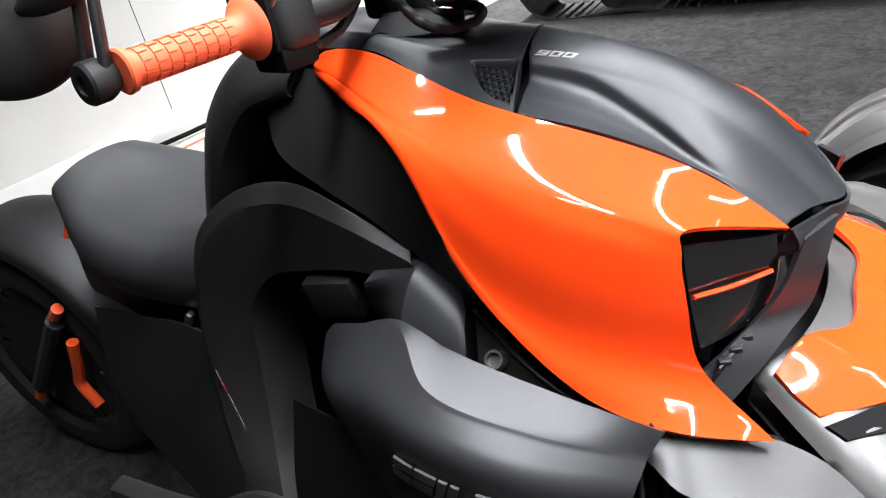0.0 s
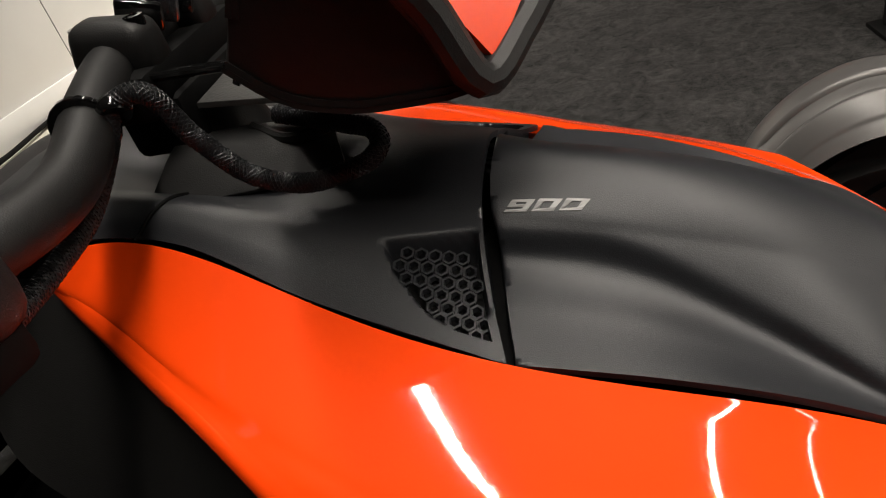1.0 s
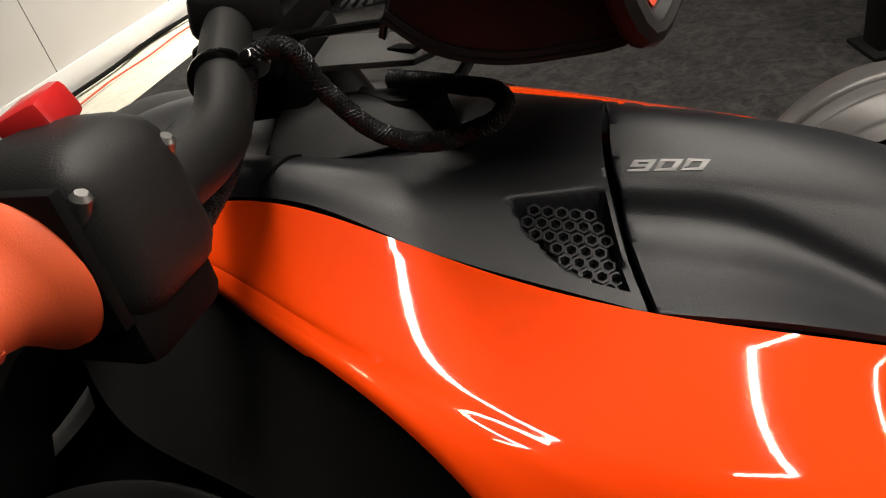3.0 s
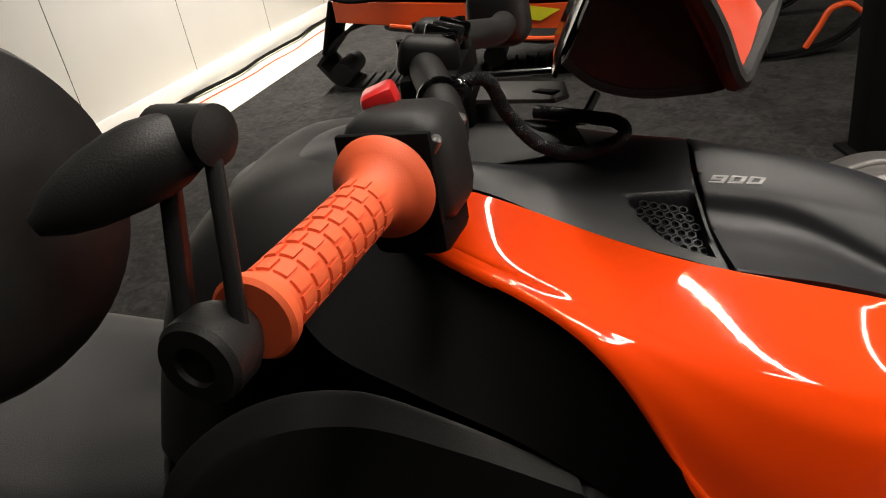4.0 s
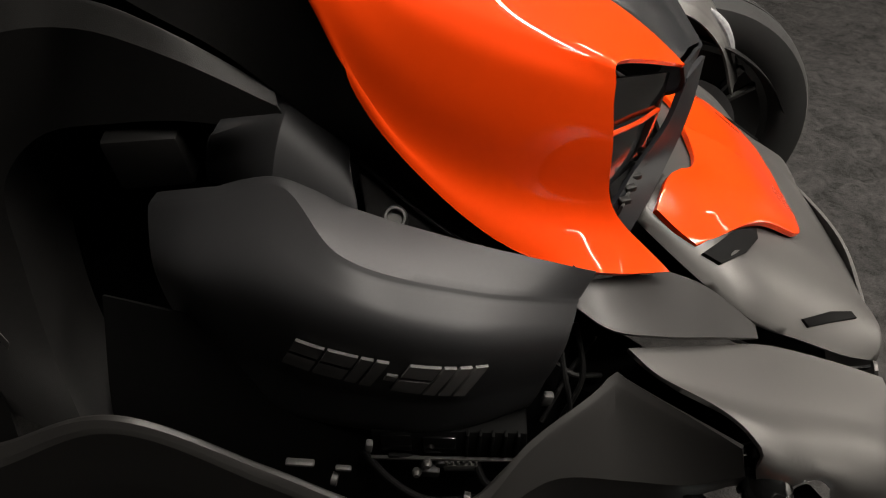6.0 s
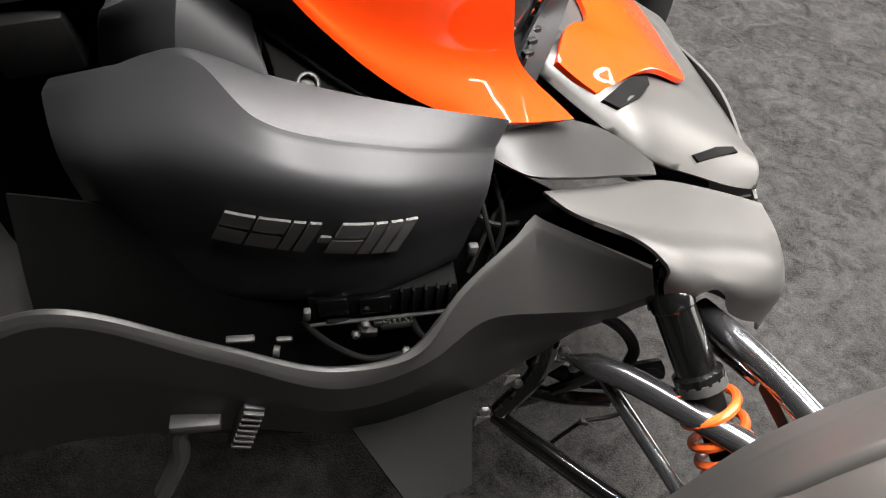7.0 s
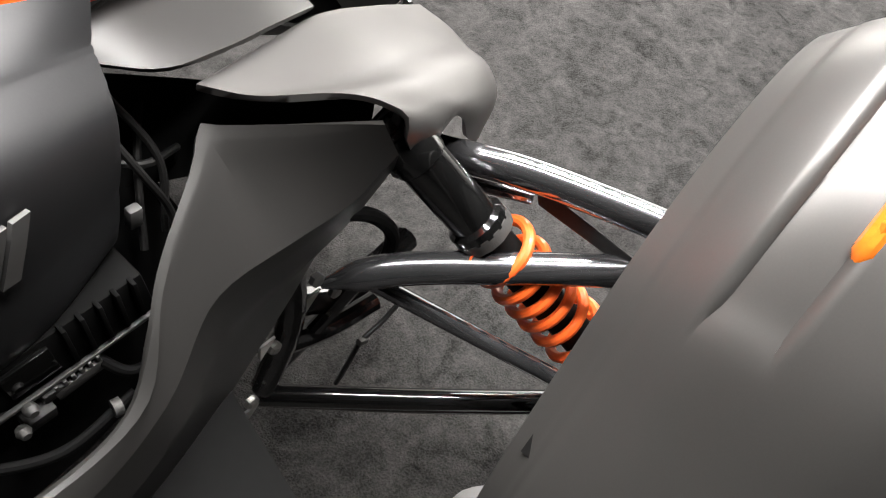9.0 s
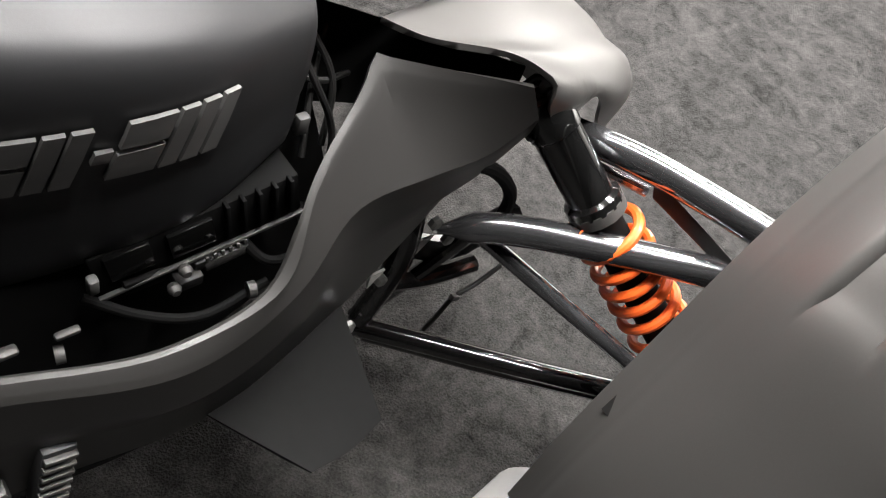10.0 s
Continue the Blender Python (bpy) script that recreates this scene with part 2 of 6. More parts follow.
def thing(name, bm, mat, label, category, kind="", group="", sharp=35):
    return tagged(part(name, bm, mat, None, label, sharp), label, category, group, kind)


def mir(pts, s):
    """The points on the vehicle's right (s = 1) or their likeness on its left (s = -1)."""
    return [Vector((x, y * s, z)) for x, y, z in pts]


def sided(rails, s):
    """Rails for either side, turned so that the outside stays outside."""
    rr = [mir(r, s) for r in rails]
    return rr if s > 0 else rr[::-1]


def height_on(grid, axis=2):
    """A lookup of one coordinate of a surface from the other two."""
    others = [a for a in range(3) if a != axis]
    pts = [(p[others[0]], p[others[1]], p[axis]) for row in grid for p in row]

    def find(u, v):
        near = sorted(((u - a) ** 2 + (v - b) ** 2, c) for a, b, c in pts)[:4]
        ws = [1 / (d + 1e-9) for d, _ in near]
        return sum(w * c for w, (_, c) in zip(ws, near)) / sum(ws)

    return find


def B():
    return bmesh.new()


# ---- the hall ----
def wall_line(name, a, b, h, thick, mat, label, z0=0.0):
    a, b = Vector(a), Vector(b)
    d = b - a
    m = pose((a.x + b.x) / 2, (a.y + b.y) / 2, z0 + h / 2, 0, 0, math.degrees(math.atan2(d.y, d.x)))
    return thing(name, block(B(), m, d.length, thick, h, 0.004), mat, label, "wall", "structure")


thing("floor", block(B(), pose(1.0, 2.0, -0.06), 16, 20, 0.1, 0), CONCRETE, "pale grey concrete hall floor under the carpet", "floor", "structure")
prism_pts = [(-3.3, -5.0, 0.004), (8.5, -5.0, 0.004), (8.5, 11.5, 0.004), (-1.85, 11.5, 0.004), (-2.62, 3.0, 0.004)]
thing("carpet", prism(B(), prism_pts, (0, 0, 1), 0.012, 0.003), CARPET, "black mottled exhibition carpet laid over the floor", "carpet", "structure")
W0, W1 = (-4.11, -5.0), (-2.375, 11.7)
wall_line("wall_west", W0, W1, 4.2, 0.12, WALLPAINT, "white panelled exhibition wall with fine vertical joints")
dvec = (Vector(W1) - Vector(W0)).normalized()
nvec = Vector((dvec.y, -dvec.x))


def along_wall(s, out, z):
    """A point s metres along the wall from the panel joint, out metres in front of its face."""
    p = Vector((-3.134, 4.40)) + dvec * s + nvec * out
    return Vector((p.x, p.y, z))


WALL_TURN = math.degrees(math.atan2(dvec.y, dvec.x))
thing("baseboard", block(B(), pose(*along_wall(1.85, 0.068, 0.08), 0, 0, WALL_TURN), 11.0, 0.014, 0.15, 0.003), TRIMPAINT, "white painted baseboard along the hall wall", "baseboard", "structure")
for k in range(-2, 6):
    p = along_wall(k * 1.22, 0.0605, 2.1)
    thing("trim", block(B(), pose(*p, 0, 0, WALL_TURN), 0.004, 0.003, 4.1, 0), DEEP, "thin dark joint between two wall panels", "trim", "structure")
thing("wall_north", block(B(), pose(3.6, 11.8, 2.1), 10.2, 0.1, 4.2, 0), CEIL, "dark drape closing the far end of the hall", "wall", "structure")
# unseen wall, added as a bright side for the nose to mirror
thing("wall_east", block(B(), pose(8.7, 3.3, 2.1), 0.1, 17, 4.2, 0), WALLPAINT, "unseen white wall added to brighten reflections from the far side", "wall", "structure")
# unseen dark wall, added to block bounce from the white one
thing("wall_rear", block(B(), pose(-3.42, -2.3, 2.1), 0.1, 5.6, 4.2, 0), CEIL, "unseen dark wall added to cut off light from the white wall", "wall", "structure")
# unseen as well, dark so that the near sides stay dim
thing("wall_south", block(B(), pose(2.5, -5.1, 2.1), 12.4, 0.1, 4.2, 0), CEIL, "unseen dark wall added to keep the aisle side dim", "wall", "structure")
thing("ceiling", block(B(), pose(2.0, 3.3, 4.25), 14, 17.5, 0.1, 0), CEIL, "dark open hall ceiling", "ceiling", "structure")

# cords on the floor by the wall
cord = [along_wall(s, 0.115 + 0.025 * math.sin(s * 2.1) + 0.03 * math.sin(s * 5), 0.018) for s in [x * 0.4 for x in range(-8, 14)]]
thing("power_cable", tube(B(), cord, 0.014, 8, 90), DEEP, "thick black power cable lying along the wall", "cable")
cord = [along_wall(s, 0.28 + 0.03 * math.sin(s * 1.7) + 0.015 * math.sin(s * 7), 0.008) for s in [x * 0.35 for x in range(-9, 16)]]
thing("extension_cord", tube(B(), cord, 0.006, 6, 110), WIRE, "thin red extension cord on the concrete floor", "cable")


# lamps
def ceiling_light(x, y, z, length, power, hook=0.0, turn=0.0):
    """A tube luminaire whose length runs along y, turned about the vertical; hook: short tubes across both of its ends."""
    lamp = root("ceiling_light", "white linear tube luminaire hanging from the dark ceiling, added beyond the main row", "lamp", (x, y, z), "linear hall lamps")
    lamp.rotation_euler = (0, 0, radians(turn))
    m = pose(x, y, z, 0, 0, turn)
    part("housing", block(B(), pose(0, 0, 0.05), 0.08, length + 0.06, 0.05, 0.006), TRIMPAINT, lamp)
    for e in (-0.35, 0.35):
        part("hanger", tube(B(), [(0, e * length, 0.07), (0, e * length, 4.2 - z)], 0.004, 6, 2), DEEP, lamp)
    strip_lamp(*(m @ V(0, 0, 0.02)), 0.042, length, power, turn)
    if hook:
        for e in (-0.5, 0.5):
            part("housing", block(B(), pose(-hook / 2 - 0.05, e * length, 0.05), hook, 0.08, 0.05, 0.006), TRIMPAINT, lamp)
            strip_lamp(*(m @ V(-hook / 2 - 0.05, e * length, 0.02)), hook, 0.05, power * hook / length, turn)
    return lamp


# main row of tubes over the stand, askew to the vehicle
for lx, power in ((-0.05, 25), (1.6, 41), (3.1, 30), (4.6, 20)):
    ceiling_light(lx, 0.15, 3.3, 2.9, power, 0.42, 27)
# second row, added unseen to lift the sheen on the hood
for lx, power in ((-1.3, 9), (0.1, 2), (1.6, 1)):
    ceiling_light(lx, 3.1, 3.3, 2.1, power, 0.0, 27)
# unseen tubes added along the walls to brighten them
for lx, ly, lz, power in ((-2.05, 5.2, 3.0, 130), (8.0, 3.6, 3.6, 240), (8.0, -0.6, 3.6, 130)):
    ceiling_light(lx, ly, lz, 3.6, power)

# post
post = root("display_post", "square black display post standing on the carpet", "post", (0.81, 2.16, 0))
part("shaft", block(B(), pose(0, 0, 1.9, 0, 0, 8), 0.21, 0.12, 3.8, 0.004), DEEP, post)
part("foot_plate", block(B(), pose(0, 0, 0.012, 0, 0, 8), 0.28, 0.2, 0.016, 0.003), DEEP, post)

# ---- the three-wheeled motorcycle ----
trike = root("three_wheel_motorcycle", "orange and black three-wheeled sport motorcycle parked on black carpet", "motorcycle")
X_F, X_R, Y_F, R_F = 0.33, -1.5, 0.685, 0.29

def faired(upper, lower, crease=22, turn=9):
    """One clean sheet from two patches: each is a smooth polynomial surface, and a rounded shoulder joins them."""

    def smooth(grid, du, dv):
        g = np.array([[tuple(p) for p in row] for row in grid])
        u, v = np.linspace(-1, 1, g.shape[0]), np.linspace(-1, 1, g.shape[1])
        a, b = np.polynomial.chebyshev.chebvander(u, du), np.polynomial.chebyshev.chebvander(v, dv)
        c = np.linalg.pinv(a) @ g.reshape(len(u), -1)
        c = np.einsum("iv,jvc->jic", np.linalg.pinv(b), c.reshape(du + 1, len(v), 3))
        return np.einsum("uj,vi,jic->uvc", a, b, c)

    up = smooth([row[: crease + 1] for row in upper], 5, 2)
    low = np.array([[tuple(p) for p in row] for row in lower])
    for turn_no in range(16):
        old = low.copy()
        low[1:-1] = old[1:-1] * 0.5 + (old[:-2] + old[2:]) * 0.25
    h = np.linspace(0, 1, turn + 2)[1:-1, None]
    rows = []
    for p, q in zip(up, low):
        span = np.linalg.norm(q[0] - p[-1])
        t0, t1 = p[-1] - p[-2], q[1] - q[0]
        t0, t1 = t0 / max(np.linalg.norm(t0), 1e-9) * span, t1 / max(np.linalg.norm(t1), 1e-9) * span
        mid = (2 * h**3 - 3 * h**2 + 1) * p[-1] + (h**3 - 2 * h**2 + h) * t0 + (3 * h**2 - 2 * h**3) * q[0] + (h**3 - h**2) * t1
        rows.append(np.concatenate([p, mid, q]))
    sheet, n = np.array(rows), up.shape[1]
    for turn_no in range(30):
        old = sheet.copy()
        sheet[1:-1, 1:-1] = old[1:-1, 1:-1] * 0.5 + (old[:-2, 1:-1] + old[2:, 1:-1]) * 0.25
        if turn_no % 3 == 0:
            old = sheet.copy()
            sheet[:, n - 3 : -1] = old[:, n - 3 : -1] * 0.6 + (old[:, n - 4 : -2] + old[:, n - 2 :]) * 0.2
    return [[Vector(p) for p in row] for row in sheet]


for s in (1, -1):
    # glossy orange flank: upper facet, rounded shoulder, lower facet, flared foot
    top = [(-0.445, -0.085, 0.968), (-0.374, -0.087, 0.963), (-0.287, -0.113, 0.930), (-0.177, -0.142, 0.904), (-0.05, -0.137, 0.862), (0.03, -0.133, 0.820), (0.073, -0.132, 0.783)]
    up = [(-0.448, -0.098, 0.965), (-0.365, -0.125, 0.953), (-0.275, -0.168, 0.910), (-0.17, -0.196, 0.879), (-0.08, -0.196, 0.849), (-0.02, -0.192, 0.829), (0.004, -0.196, 0.811)]
    sho = [(-0.450, -0.105, 0.962), (-0.36, -0.145, 0.943), (-0.27, -0.192, 0.893), (-0.17, -0.218, 0.863), (-0.09, -0.218, 0.838), (-0.03, -0.213, 0.821), (-0.008, -0.211, 0.809)]
    sho2 = [(-0.4505, -0.109, 0.9605), (-0.36, -0.155, 0.936), (-0.27, -0.203, 0.890), (-0.172, -0.229, 0.846), (-0.092, -0.2295, 0.819), (-0.03, -0.222, 0.803), (-0.003, -0.2155, 0.787)]
    mid = [(-0.452, -0.115, 0.957), (-0.36, -0.168, 0.925), (-0.27, -0.216, 0.880), (-0.18, -0.240, 0.810), (-0.10, -0.243, 0.775), (-0.03, -0.233, 0.755), (0.003, -0.222, 0.75)]
    low = [(-0.455, -0.121, 0.953), (-0.37, -0.176, 0.918), (-0.285, -0.221, 0.885), (-0.249, -0.229, 0.874), (-0.226, -0.239, 0.814), (-0.15, -0.250, 0.745), (-0.06, -0.247, 0.705), (0.010, -0.225, 0.69)]
    foot = [(-0.450, -0.095, 0.947), (-0.370, -0.149, 0.925), (-0.278, -0.212, 0.901), (-0.250, -0.231, 0.870), (-0.226, -0.242, 0.805), (-0.16, -0.262, 0.725), (-0.07, -0.280, 0.662), (0.0, -0.282, 0.644), (0.079, -0.240, 0.617)]
    rear = (((-0.450, -0.085, 0.968), (-0.450, -0.095, 0.949)), ((-0.374, -0.087, 0.963), (-0.370, -0.149, 0.927)), ((-0.287, -0.113, 0.930), (-0.278, -0.212, 0.903)))
    for rail, f in ((up, 0.60), (sho, 0.80), (sho2, 0.88), (mid, 0.94), (low, 0.975)):
        for k, (a, b) in enumerate(rear):
            q = V(*a).lerp(V(*b), f) + V(0, -0.4, 0.9) * 0.004 * f * (1 - f)
            rail[k] = tuple(q)
    up.insert(3, (-0.231, -0.181, 0.9045))
    sho.insert(3, (-0.235, -0.204, 0.8970))
    sho2.insert(3, (-0.239, -0.2135, 0.8905))
    mid.insert(3, (-0.243, -0.2225, 0.8825))
    skin = faired(loft([top, up, sho, sho2], 80, 33, True), loft([sho2, mid, low, foot], 80, 33))
    skin = [[V(p.x, p.y * s, p.z) for p in row[::s]] for row in skin]
    if s < 0:
        # the far panel stands nearer to the middle, but for its low rear end
        for p in (q for row in skin for q in row):
            f = min(1.0, max(0.0, (p.x + 0.30) / 0.14))
            p.y -= 0.035 * f
            p.z -= 0.003 + 0.010 * (1 - f)
    flank = part("side_panel", shell(B(), skin, 0.005, 0.0015), ORANGE, trike, "glossy orange painted flank panel", 50)

# hood and tank cover between the flanks
def crossed(rows):
    """Rails from the right edge over the middle to the left edge."""
    return rows + [mir(r, -1) for r in rows[-2::-1]]


def drawn_in(grid):
    """The far half of the bodywork stands nearer to the middle than the near half."""
    for row in grid:
        for p in row:
            f = min(1.0, max(0.0, (p.y + 0.06) / 0.12)) * min(1.0, max(0.0, (p.x + 0.30) / 0.14))
            p.y -= 0.036 * f
    return grid


edge = [(-0.1755, -0.139, 0.907), (-0.10, -0.136, 0.887), (-0.03, -0.130, 0.858), (0.02, -0.127, 0.829), (0.075, -0.125, 0.783)]
dish = [(-0.182, -0.104, 0.913), (-0.11, -0.105, 0.892), (-0.04, -0.113, 0.859), (0.02, -0.1245, 0.830), (0.077, -0.118, 0.784)]
brow = [(-0.187, -0.071, 0.923), (-0.125, -0.071, 0.906), (-0.052, -0.091, 0.869), (0.018, -0.121, 0.832), (0.08, -0.112, 0.785)]
crest = [(-0.188, -0.063, 0.937), (-0.13, -0.062, 0.923), (-0.06, -0.082, 0.884), (0.016, -0.118, 0.836), (0.085, -0.103, 0.785)]
brim = [(-0.1895, -0.057, 0.942), (-0.13, -0.056, 0.928), (-0.057, -0.074, 0.891), (0.018, -0.108, 0.843), (0.09, -0.09, 0.784)]
inner = [(-0.190, -0.042, 0.950), (-0.125, -0.042, 0.934), (-0.045, -0.050, 0.903), (0.03, -0.062, 0.853), (0.105, -0.058, 0.776)]
ridge = [(-0.189, 0.0, 0.9605), (-0.12, 0.0, 0.943), (-0.04, 0.0, 0.912), (0.04, 0.0, 0.860), (0.122, 0.0, 0.768)]
hood_grid = drawn_in(loft(crossed([edge, dish, brow, crest, brim, inner, ridge]), 70, 121))
hood_z = height_on(hood_grid)
part("hood", shell(B(), hood_grid, 0.004, 0.0015), SATIN, trike, "satin black hood with two raised crests", 60)
lip = B()
shell(lip, drawn_in(loft([[(0.077, -0.123, 0.779), (0.105, -0.062, 0.772), (0.122, 0, 0.764), (0.105, 0.062, 0.772), (0.077, 0.123, 0.779)], [(0.083, -0.118, 0.757), (0.104, -0.06, 0.748), (0.116, 0, 0.742), (0.104, 0.06, 0.748), (0.083, 0.118, 0.757)], [(0.06, -0.105, 0.74), (0.07, -0.06, 0.735), (0.08, 0, 0.73), (0.07, 0.06, 0.735), (0.06, 0.105, 0.74)]], 24, 10)), 0.004, 0.001)
part("hood_lip", lip, SATIN, trike, "satin black rolled front lip of the hood")

edge = [(-0.60, -0.10, 0.93), (-0.5, -0.085, 0.967), (-0.374, -0.083, 0.966), (-0.287, -0.108, 0.934), (-0.1805, -0.1385, 0.907)]
shelf = [(-0.60, -0.085, 0.945), (-0.5, -0.074, 0.977), (-0.374, -0.072, 0.974), (-0.287, -0.088, 0.946), (-0.188, -0.107, 0.920)]
crest = [(-0.60, -0.07, 0.955), (-0.5, -0.062, 0.984), (-0.374, -0.060, 0.978), (-0.287, -0.070, 0.955), (-0.1925, -0.078, 0.9370)]
inner = [(-0.605, -0.04, 0.963), (-0.5, -0.04, 0.990), (-0.374, -0.038, 0.971), (-0.287, -0.045, 0.961), (-0.1945, -0.055, 0.9475)]
ridge = [(-0.61, 0.0, 0.965), (-0.5, 0.0, 0.990), (-0.374, 0.0, 0.963), (-0.287, 0.0, 0.967), (-0.1935, 0.0, 0.9605)]
grid = loft(crossed([edge, shelf, crest, inner, ridge]), 170, 141)
tank_z = height_on([[p.copy() for p in row if p.y < -0.05] for row in grid if row[0].x > -0.3])
VENT = [V(-0.247, -0.078, 0), V(-0.239, -0.0935, 0), V(-0.222, -0.112, 0), V(-0.203, -0.122, 0), V(-0.1905, -0.1255, 0), V(-0.1975, -0.072, 0)]


def in_vent(p, grow=0.0):
    """How far a point lies inside the side vent's outline, in metres, seen from above."""
    q, d = Vector((p.x, -abs(p.y), 0)), 1e9
    for a, b in zip(VENT, VENT[1:] + VENT[:1]):
        e = (b - a).normalized()
        d = min(d, e.x * (q - a).y - e.y * (q - a).x)
    return d + grow


def vent_slope(x):
    return min(1.0, max(0.0, (x + 0.246) / 0.06))


for row in grid:
    for p in row:
        w = in_vent(p, 0.001)
        if w > 0:
            p.z -= (0.016 + 0.007 * vent_slope(p.x)) * min(1.0, w / 0.003)
drawn_in(grid)
part("tank_cover", shell(B(), grid, 0.004, 0.0012), SATIN, trike, "satin black tank cover behind the hood", 60)
seam = B()
rear_z = height_on([[p for p in row if p.y < 0] for row in grid if -0.43 < row[0].x < -0.33])
tube(seam, [(p.x, p.y, rear_z(p.x, p.y) + 0.0004) for p in spl([(-0.393, -0.083, 0), (-0.385, -0.070, 0), (-0.377, -0.055, 0), (-0.373, -0.035, 0)], 16)], 0.0013, 6, 40)
part("panel_seam", seam, DEEP, trike, "dark seam across the tank cover")


def hex_grille(s):
    """A honeycomb plate in the side vent: each cell is a ring with its own depth."""
    bm = B()
    pitch, hole = 0.0074, 0.0029
    for r in range(-12, 4):
        for c in range(-4, 14):
            cx, cy = -0.246 + (c + 0.5 * (r % 2)) * pitch, -0.0745 + r * pitch * 0.866
            e = (VENT[0] - VENT[5]).normalized()
            roof = e.x * (V(cx, cy, 0) - VENT[5]).y - e.y * (V(cx, cy, 0) - VENT[5]).x
            if in_vent(V(cx, cy, 0)) < 0.0016 or roof < 0.004:
                continue

            def at(rad, a, drop):
                x, y = cx + rad * math.cos(a), cy + rad * math.sin(a)
                return bm.verts.new((x, y * s, tank_z(cx, cy) - 0.38 * (y - cy) * -1 - 0.002 - 0.007 * vent_slope(x) - drop))

            angles = [radians(30 + 60 * k) for k in range(6)]
            vb = [at(pitch * 0.5774, a, 0) for a in angles]
            vs = [at(hole, a, 0) for a in angles]
            vl = [at(hole, a, 0.003) for a in angles]
            for k in range(6):
                j = (k + 1) % 6
                bm.faces.new((vb[k], vb[j], vs[j], vs[k]))
                bm.faces.new((vs[k], vs[j], vl[j], vl[k]))
    return bm


for s in (1, -1):
    g = part("vent_grille", hex_grille(s), SATIN, trike, "satin black honeycomb grille in a side vent", 20)
    g.location.y = -0.036 if s < 0 else 0.0
    # deep black plate that paints the shade behind the grille's holes
    back = [V(p.x, p.y * s, tank_z(p.x, p.y) - 0.0135 - 0.007 * vent_slope(p.x)) for p in VENT]
    part("vent_backing", prism(B(), back[::s], (0, 0, 1), 0.002, 0), DEEP, g)
# added sheet that puts deep black shade into the gaps between panels
core = B()
shell(core, loft([[(-0.44, -0.075, 0.935), (-0.177, -0.125, 0.880), (0.05, -0.11, 0.755)], [(-0.44, 0, 0.935), (-0.19, 0, 0.925), (0.09, 0, 0.735)], [(-0.44, 0.06, 0.935), (-0.177, 0.085, 0.880), (0.05, 0.07, 0.755)]], 16, 12), 0.004, 0)
part("gap_backing", core, DEEP, trike, "deep black sheet added under the panels to darken their gaps")


# figures on the hood: bars laid on the surface
def figure(k):
    bm = B()
    o, ex, ey = V(-0.184, -0.0575, 0.9475), V(0.0435, 0.0035, -0.0128), V(0.003, 0.0060, 0.0022)
    up = ex.cross(ey).normalized()
    up = up if up.z > 0 else -up

    def bar(x0, y0, x1, y1):
        pts = [(x0, y0), (x1, y0), (x1, y1), (x0, y1)]
        out = []
        for x, y in pts:
            q = o + ex * x + ey * y + ex * 0.05 * y
            out.append(V(q.x, q.y, hood_z(q.x, q.y) + 0.0009))
        prism(bm, out, up, 0.0012, 0)

    a, b = 0.02 + 0.335 * k, 0.30 + 0.335 * k
    bar(a, 0.78, b, 1.0)
    bar(b - 0.075, 0.2, b, 0.8)
    bar(a, 0.0, b, 0.22)
    if k == 0:
        bar(a, 0.42, a + 0.075, 0.8)
        bar(a, 0.40, b - 0.06, 0.58)
    else:
        bar(a, 0.2, a + 0.075, 0.8)
    return bm


for k, word in enumerate(("9", "0", "0")):
    part("figure", figure(k), LETTER, trike, "silver figure " + word + " on the hood")

# lamp glass and dark mouth behind the flank's front edge
for s in (1, -1):
    part("headlamp_glass", shell(B(), loft(sided([[(0.068, -0.128, 0.776), (-0.004, -0.200, 0.800)], [(0.068, -0.122, 0.72), (0.002, -0.203, 0.735)], [(0.058, -0.135, 0.683), (0.010, -0.206, 0.688)]], s), 10, 10), 0.003, 0.001), GLOSS, trike, "glossy black headlamp glass in the side mouth")
    # thin orange bar laid across the glass
    part("lamp_orange_bar", tube(B(), mir([(0.005, -0.2055, 0.748), (0.036, -0.170, 0.742), (0.064, -0.131, 0.737)], s), 0.0026, 8, 12), ORANGE, trike, "thin orange bar across the headlamp")
    part("mouth_floor", shell(B(), loft(sided([[(0.075, -0.105, 0.69), (0.03, -0.215, 0.675)], [(0.05, -0.15, 0.66), (0.02, -0.22, 0.65)]], s), 10, 6), 0.003, 0.001), BLACK, trike, "ribbed black sill under the headlamp")
    for k in range(6):
        p = V(0.068, -0.118, 0.692).lerp(V(0.032, -0.205, 0.676), k / 5)
        part("rib", block(B(), Matrix.Translation((p.x, p.y * s, p.z)) @ pose(0, 0, 0, 0, 0, -65 * s), 0.008, 0.012, 0.006, 0.0015), BLACK, trike)
    part("mouth_frame", shell(B(), loft(sided([[(0.112, -0.066, 0.768), (0.104, -0.092, 0.725), (0.096, -0.103, 0.69), (0.07, -0.155, 0.662), (0.035, -0.21, 0.632)], [(0.086, -0.110, 0.764), (0.072, -0.130, 0.722), (0.050, -0.152, 0.692), (0.024, -0.196, 0.676), (0.002, -0.228, 0.664)]], s), 30, 8), 0.006, 0.002), SATIN, trike, "satin black brace across the side mouth")
    # shade inside the mouth, put in as a deep black sheet
    part("mouth_dark_sheet", shell(B(), loft(sided([[(0.03, -0.05, 0.80), (-0.06, -0.15, 0.82)], [(0.03, -0.04, 0.70), (-0.05, -0.15, 0.70)], [(0.05, -0.04, 0.63), (-0.04, -0.18, 0.63)]], s), 6, 8), 0.003, 0), DEEP, trike)

